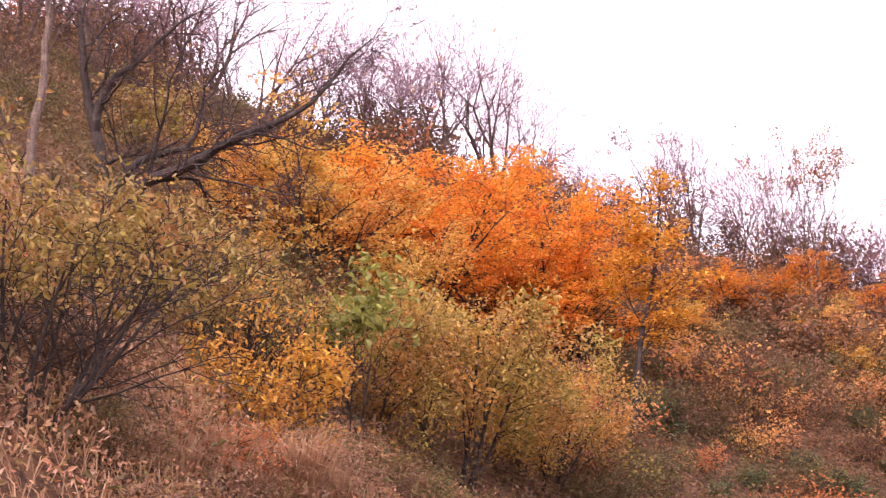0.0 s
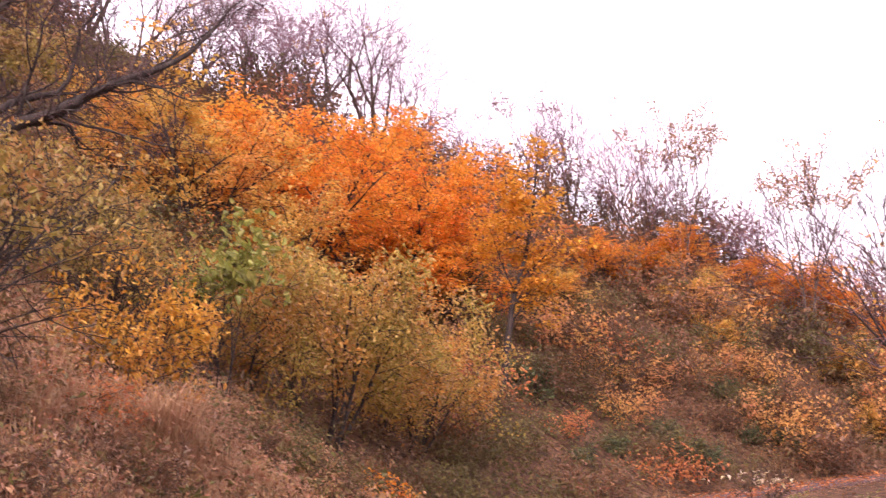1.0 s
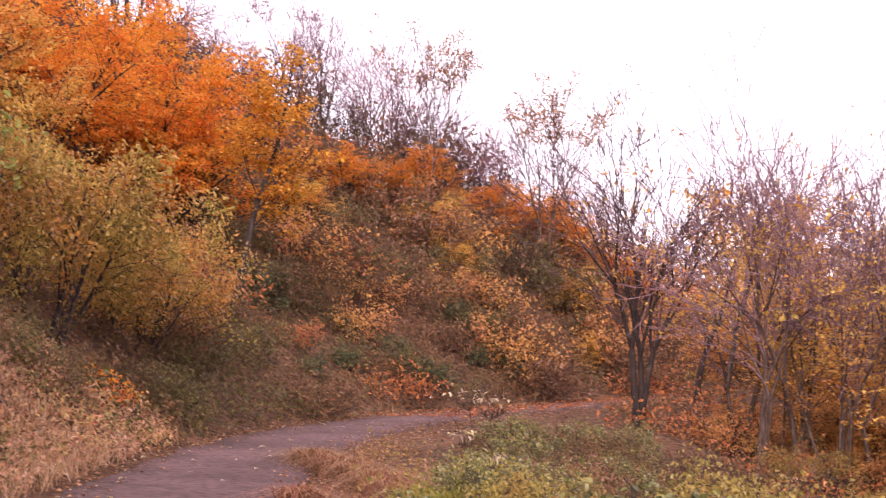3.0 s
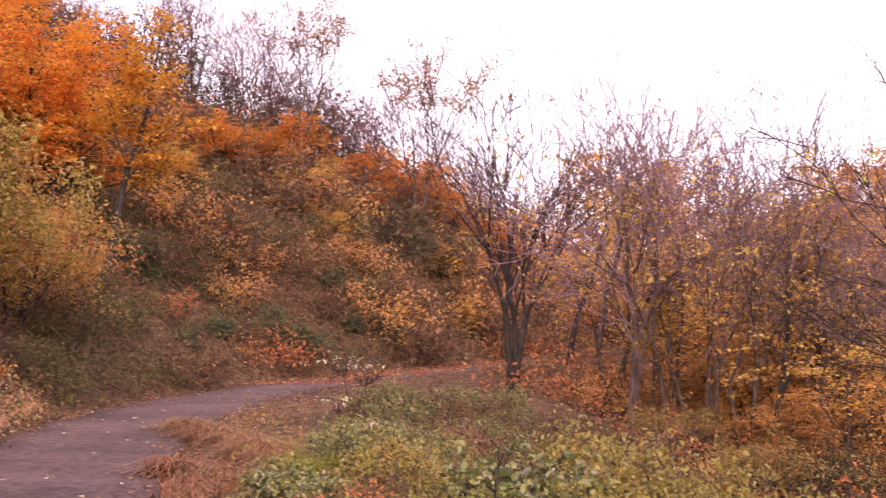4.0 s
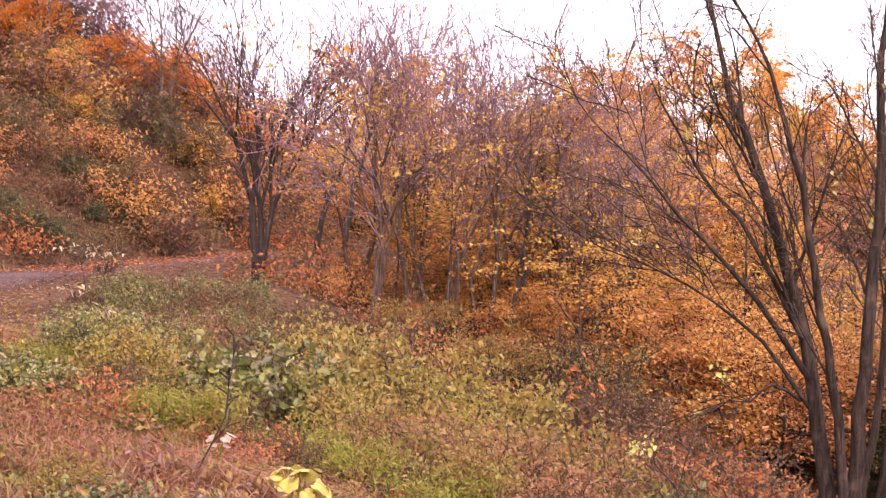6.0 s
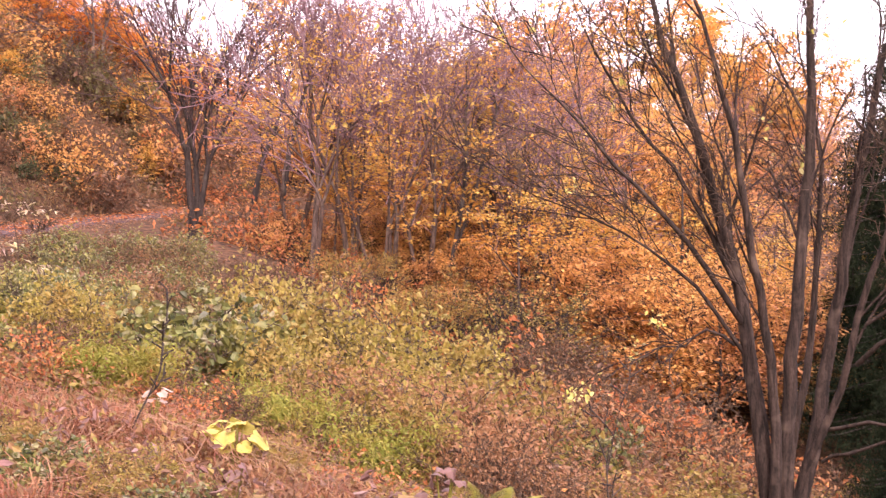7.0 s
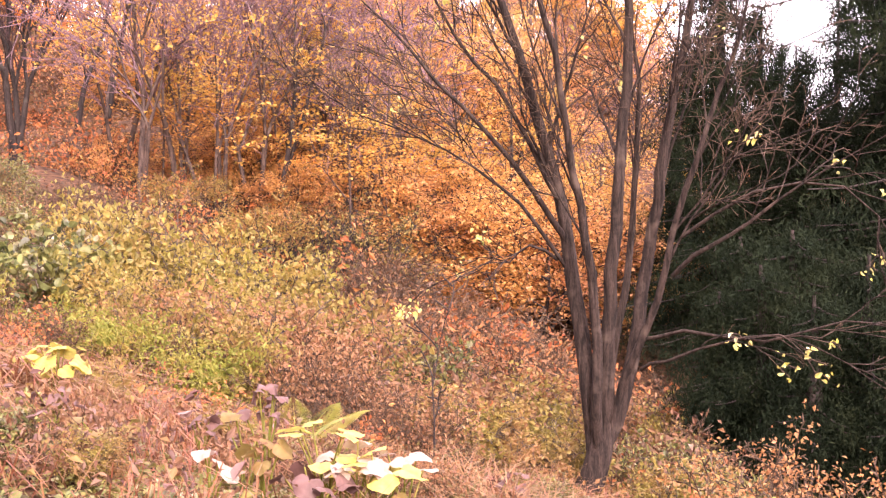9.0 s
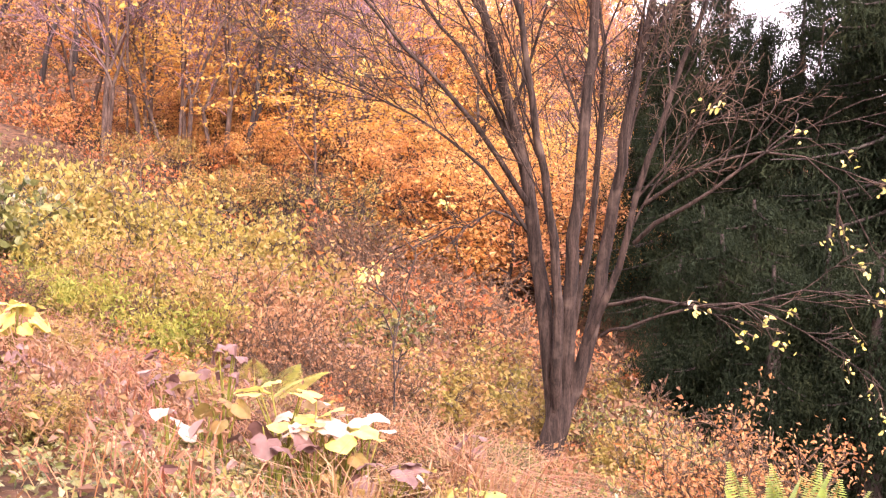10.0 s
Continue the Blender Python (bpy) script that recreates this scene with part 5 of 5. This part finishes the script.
fern(66.2, 7.4, 12, 0.88, "bright green fern with long upright fronds", 1.5, 0.3, 0.16, M_FROND)
fern(67.8, 7.6, 11, 0.88, "bright green fern with long upright fronds", 1.5, 0.32, 0.16, M_FROND)
fern(62.6, 10.5, 6, 0.6, "small fern with yellow-green fronds")
fern(43.8, 9.2, 8, 0.6, "pale green fern among dry grass")
fern(45.0, 8.8, 7, 0.45, "pale green fern among dry grass")


# ---- tall roadside plant with pale drooping leaves ----
def pale_plant(az, d, high, wide, n, label):
    t = thing("tall_weed", at(az, d), label, "plant", "tall weeds")
    rng = np.random.default_rng(int(az * 7))
    b = limb(rng, sideways(az, [(0, -0.1, 0), (0.04, high * 0.5, 0), (-0.05, high * 0.95, 0)]), 0.011, 0.005, THIN, 7, wide, 75, 0.82)
    part("stem", limbs_mesh("stem", b, M_BRUSH), t)
    q = rng.normal(0, 1, (n, 3)) * np.array((wide * 0.55, wide * 0.55, 0.03)) + np.array((0, 0, high))
    q[:, 2] -= 0.12 * np.hypot(q[:, 0], q[:, 1]) ** 1.5
    V, F = leaves(rng, q, 0.1, 0.36, 1.3, 0.3)
    part("foliage", mesh_of("foliage", V, F, M_PALE), t)


pale_plant(24.3, 20, 1.2, 0.55, 30, "tall weed with pale drooping leaves beside the road")
pale_plant(25.2, 20, 1.12, 0.4, 20, "tall weed with pale drooping leaves beside the road")
pale_plant(24.2, 16.5, 0.8, 0.2, 16, "weed with pale seed heads on the verge")
pale_plant(25.6, 15.5, 0.75, 0.2, 16, "weed with pale seed heads on the verge")


# ---- tussocks of long grass ----
def tussock(az, d, n, length, width, lean, mat, label):
    rng = np.random.default_rng(int(abs(az) * 31 + d * 7))
    t = thing("grass_tussock", at(az, d), label, "grass", "grass tussocks")
    a, r = rng.uniform(0, 6.28, n), rng.uniform(0, 0.22, n)
    V, F = blades(rng, np.stack([r * np.cos(a), r * np.sin(a), np.zeros(n) - 0.1], -1), length, width, lean)
    part("tuft", mesh_of("tuft", V, F, mat), t)


for az, d, n, ln in ((0.4, 16.4, 380, 1.4), (-0.6, 16.2, 260, 1.1), (1.3, 17, 200, 0.9), (-3.4, 15.2, 160, 0.7), (-6.0, 13.8, 140, 0.6), (2.4, 17.5, 160, 0.7), (-2.0, 15.0, 150, 0.7), (-4.8, 14.2, 130, 0.6), (3.8, 18.5, 140, 0.6), (-8.0, 13, 120, 0.55), (0.2, 15.2, 160, 0.6)):
    tussock(az, d, n, ln, 0.009, 1.0, M_PAMPAS, "tussock of long arching dry grass on the bank")
for i in range(34):
    az = 24 + 34 * ((i * 0.618) % 1)
    d = 6.0 + 3.0 * ((i * 0.381 + 0.1) % 1)
    tussock(az, d, 130 + 15 * (i % 5), 0.36 + 0.06 * (i % 4), 0.0045, 1.6, M_STRAW if i % 5 == 2 else M_PINK, "tangle of dry pinkish grass on the verge")
for i in range(30):
    tussock(49.0 + 18 * ((i * 0.618) % 1), 5.2 + 3.6 * ((i * 0.7548) % 1), 130, 0.5 + 0.07 * (i % 4), 0.0045, 0.75, M_STRAW if i % 3 == 0 else M_GRASS, "tall dry orange-brown grass on the verge")
for i in range(16):
    az = 17.5 + 5.5 * ((i * 0.618) % 1)
    tussock(az, 15 + 6 * ((i * 0.381) % 1), 420, 0.45, 0.006, 1.5, M_STRAW if i % 3 == 1 else M_PINK, "tangle of dry pinkish grass beside the road")

for i in range(16):
    az, d = -13 + 17 * ((i * 0.618) % 1), 11.5 + 5 * ((i * 0.7548) % 1)
    q = at(az, d)
    if lateral(q.x, q.y)[0][0] > 2.2:
        again((brown, rust, brown, olive)[i % 4], az, d, 57 * i, 0.35 + 0.25 * ((i * 0.47) % 1), label="low tangle of dry stems and leaves on the bank")
for i in range(34):
    az, d = 48 + 17 * ((i * 0.618 + 0.1) % 1), 6.0 + 5.5 * ((i * 0.7548 + 0.3) % 1)
    again((brown, dusky, thicket, olive, dusky)[i % 5], az, d, 57 * i, 0.26 + 0.14 * ((i * 0.47) % 1), label=("low dry brown weed in the grass", "low pinkish brown weed in the grass", "low dark green weed in the grass", "low olive weed in the grass", "low pinkish brown weed in the grass")[i % 5])
for i in range(26):
    az, d = 25 + 38 * ((i * 0.618 + 0.3) % 1), 5.8 + 3.4 * ((i * 0.7548) % 1)
    again((kudzu, ivy, brown)[i % 3], az, d, 57 * i, 0.2 + 0.12 * ((i * 0.47) % 1), label=("low yellow-green leafy weed in the grass", "low dark green leafy weed in the grass", "low dry brown weed in the grass")[i % 3])

# ---- joined ground cover ----
p = scatter(R, 80000, -16, 34, 9, 62, 1.5, 40)
V, F = leaves(R, lifted(R, p, 1.1), 0.12, 0.45, 0.1)
stuff("hill_undergrowth", V, F, M_SLOPE, "tangled dry green-brown undergrowth covering the bank", "undergrowth")
p = scatter(R, 50000, -17, 12, 8, 24, 1.4, 14)
V, F = leaves(R, lifted(R, p, 0.7), 0.06, 0.5, 0.1, full=True)
stuff("bank_undergrowth", V, F, M_BANK, "dense brown undergrowth at the foot of the bank", "undergrowth")
p = scatter(R, 9000, -17, 12, 8, 20, 1.4, 10)
V, F = blades(R, p, 0.5, 0.006, 1.3)
stuff("bank_grass", V, F, M_PAMPAS, "thin straw-coloured grass at the foot of the bank", "grass")
p = clumped(R, scatter(R, 80000, -16, 34, 9, 50, 1.5, 30), 0.7, 8.0, -0.15)
V, F = leaves(R, lifted(R, p, 1.15), 0.095, 0.5, 0.1)
stuff("hill_weeds", V, F, M_SLOPE, "olive and yellow weeds in drifts on the bank", "weeds")
p = clumped(R, scatter(R, 20000, -16, 34, 9, 50, 1.4, 30), 0.5, 2.0)
V, F = blades(R, p, 0.5, 0.007, 1.3)
stuff("hill_grass", V, F, M_TURF, "dry reddish grass on the bank", "grass")
p = clumped(R, scatter(R, 36000, 14, 75, 4.5, 22, -30, -1.8), 0.8, 5.0, 0.1)
V, F = leaves(R, lifted(R, p, 0.5), 0.05, 0.6, 0.3)
stuff("verge_plants", V, F, M_GREEN, "yellow-green leafy weeds covering the verge and slope", "weeds")
p = scatter(R, 30000, 14, 78, 4.5, 15, -30, -1.4)
V, F = leaves(R, lifted(R, p, 0.4), 0.05, 0.5, 0.3)
stuff("verge_dry_weeds", V, F, M_BROWN, "dry brown and pink weeds on the verge", "weeds")
p = clumped(R, scatter(R, 60000, 10, 78, 4.0, 15, -25, -1.3), 1.6, 2.0, 0.0)
V, F = blades(R, p, 0.3, 0.0035, 1.5)
stuff("verge_grass", V, F, M_PINK, "dry pinkish grass on the verge", "grass")
p = clumped(R, scatter(R, 40000, 18, 48, 4.0, 9.0, -6, -1.3), 0.6, 11.0, 0.0)
V, F = leaves(R, p + np.abs(R.normal(0, 0.03, p.shape)), 0.04, 0.7, 1.2)
stuff("clover", V, F, M_IVY, "low green clover and moss at the verge", "ground cover")
p = scatter(R, 34000, 30, 78, 24, 50, -80, -3)
V, F = leaves(R, lifted(R, p, 0.5), 0.09, 0.6, 0.8)
stuff("forest_floor_weeds", V, F, M_BROWN, "brown weeds and dead leaves on the floor of the wood", "weeds")
p = clumped(R, scatter(R, 60000, 30, 78, 30, 66, -80, -3), 0.45, 4.0, -0.25)
V, F = leaves(R, lifted(R, p, 0.3), 0.085, 0.7, 1.4)
stuff("forest_floor_leaves", V, F, M_DULL, "dull orange fallen leaves on the floor of the wood", "fallen leaves")
k = R.integers(0, len(ROADLINE), 22000)
o = (1.2 - 0.35 * R.uniform(0, 1, 22000) ** 2 + np.abs(R.normal(0, 0.7, 22000))) * np.where(R.uniform(0, 1, 22000) < 0.5, -1, 1)
x, y = ROADLINE[k, 0] - ROADDIR[k, 1] * o + R.normal(0, 0.2, 22000), ROADLINE[k, 1] + ROADDIR[k, 0] * o + R.normal(0, 0.2, 22000)
V, F = leaves(R, np.stack([x, y, height(x, y) + np.where(np.abs(o) < 1.3, 0.05, 0.02)], -1), 0.06, 0.7, 3.0, 0.0)
stuff("road_edge_leaves", V, F, M_LITTER, "fallen leaves along the edges of the road", "fallen leaves")
p = scatter(R, 1200, 26, 60, 4.8, 10, -12, -1.4)
V, F = leaves(R, lifted(R, p, 0.35), 0.065, 0.5, 0.2, full=True)
stuff("withered_leaves", V, F, M_WILT, "withered purple-brown leaves hanging in the grass", "dead leaves")
p = scatter(R, 12000, 0, 360, 1.2, 8, -9, 9)
V, F = blades(R, p, 0.16, 0.003, 1.5)
stuff("verge_turf", V, F, M_TURF, "short dry turf round the standpoint", "grass")
p = scatter(R, 9000, 0, 360, 1.2, 12, -14, 12)
V, F = leaves(R, p + np.array((0, 0, 0.02)), 0.06, 0.7, 2.0, 0.0)
stuff("verge_litter", V, F, M_DULL, "brown fallen leaves lying on the verge", "fallen leaves")
k = R.integers(0, len(ROADLINE), 380)
o = R.uniform(-1.15, 1.15, len(k))
x, y = ROADLINE[k, 0] - ROADDIR[k, 1] * o, ROADLINE[k, 1] + ROADDIR[k, 0] * o
V, F = leaves(R, np.stack([x, y, height(x, y) + 0.075], -1), 0.09, 0.7, 3.0, 0.0)
stuff("road_leaves", V, F, M_PALE, "pale fallen leaves scattered on the road", "fallen leaves")
k = R.choice(np.flatnonzero((ROADLEN > 35) & (ROADLEN < 54)), 1800)
o = R.uniform(-1.2, 1.2, len(k))
x, y = ROADLINE[k, 0] - ROADDIR[k, 1] * o + R.normal(0, 0.2, len(k)), ROADLINE[k, 1] + ROADDIR[k, 0] * o + R.normal(0, 0.2, len(k))
V, F = leaves(R, np.stack([x, y, height(x, y) + 0.075], -1), 0.1, 0.7, 3.0, 0.0)
stuff("road_litter", V, F, M_RUST, "reddish fallen leaves covering the far bend of the road", "fallen leaves")
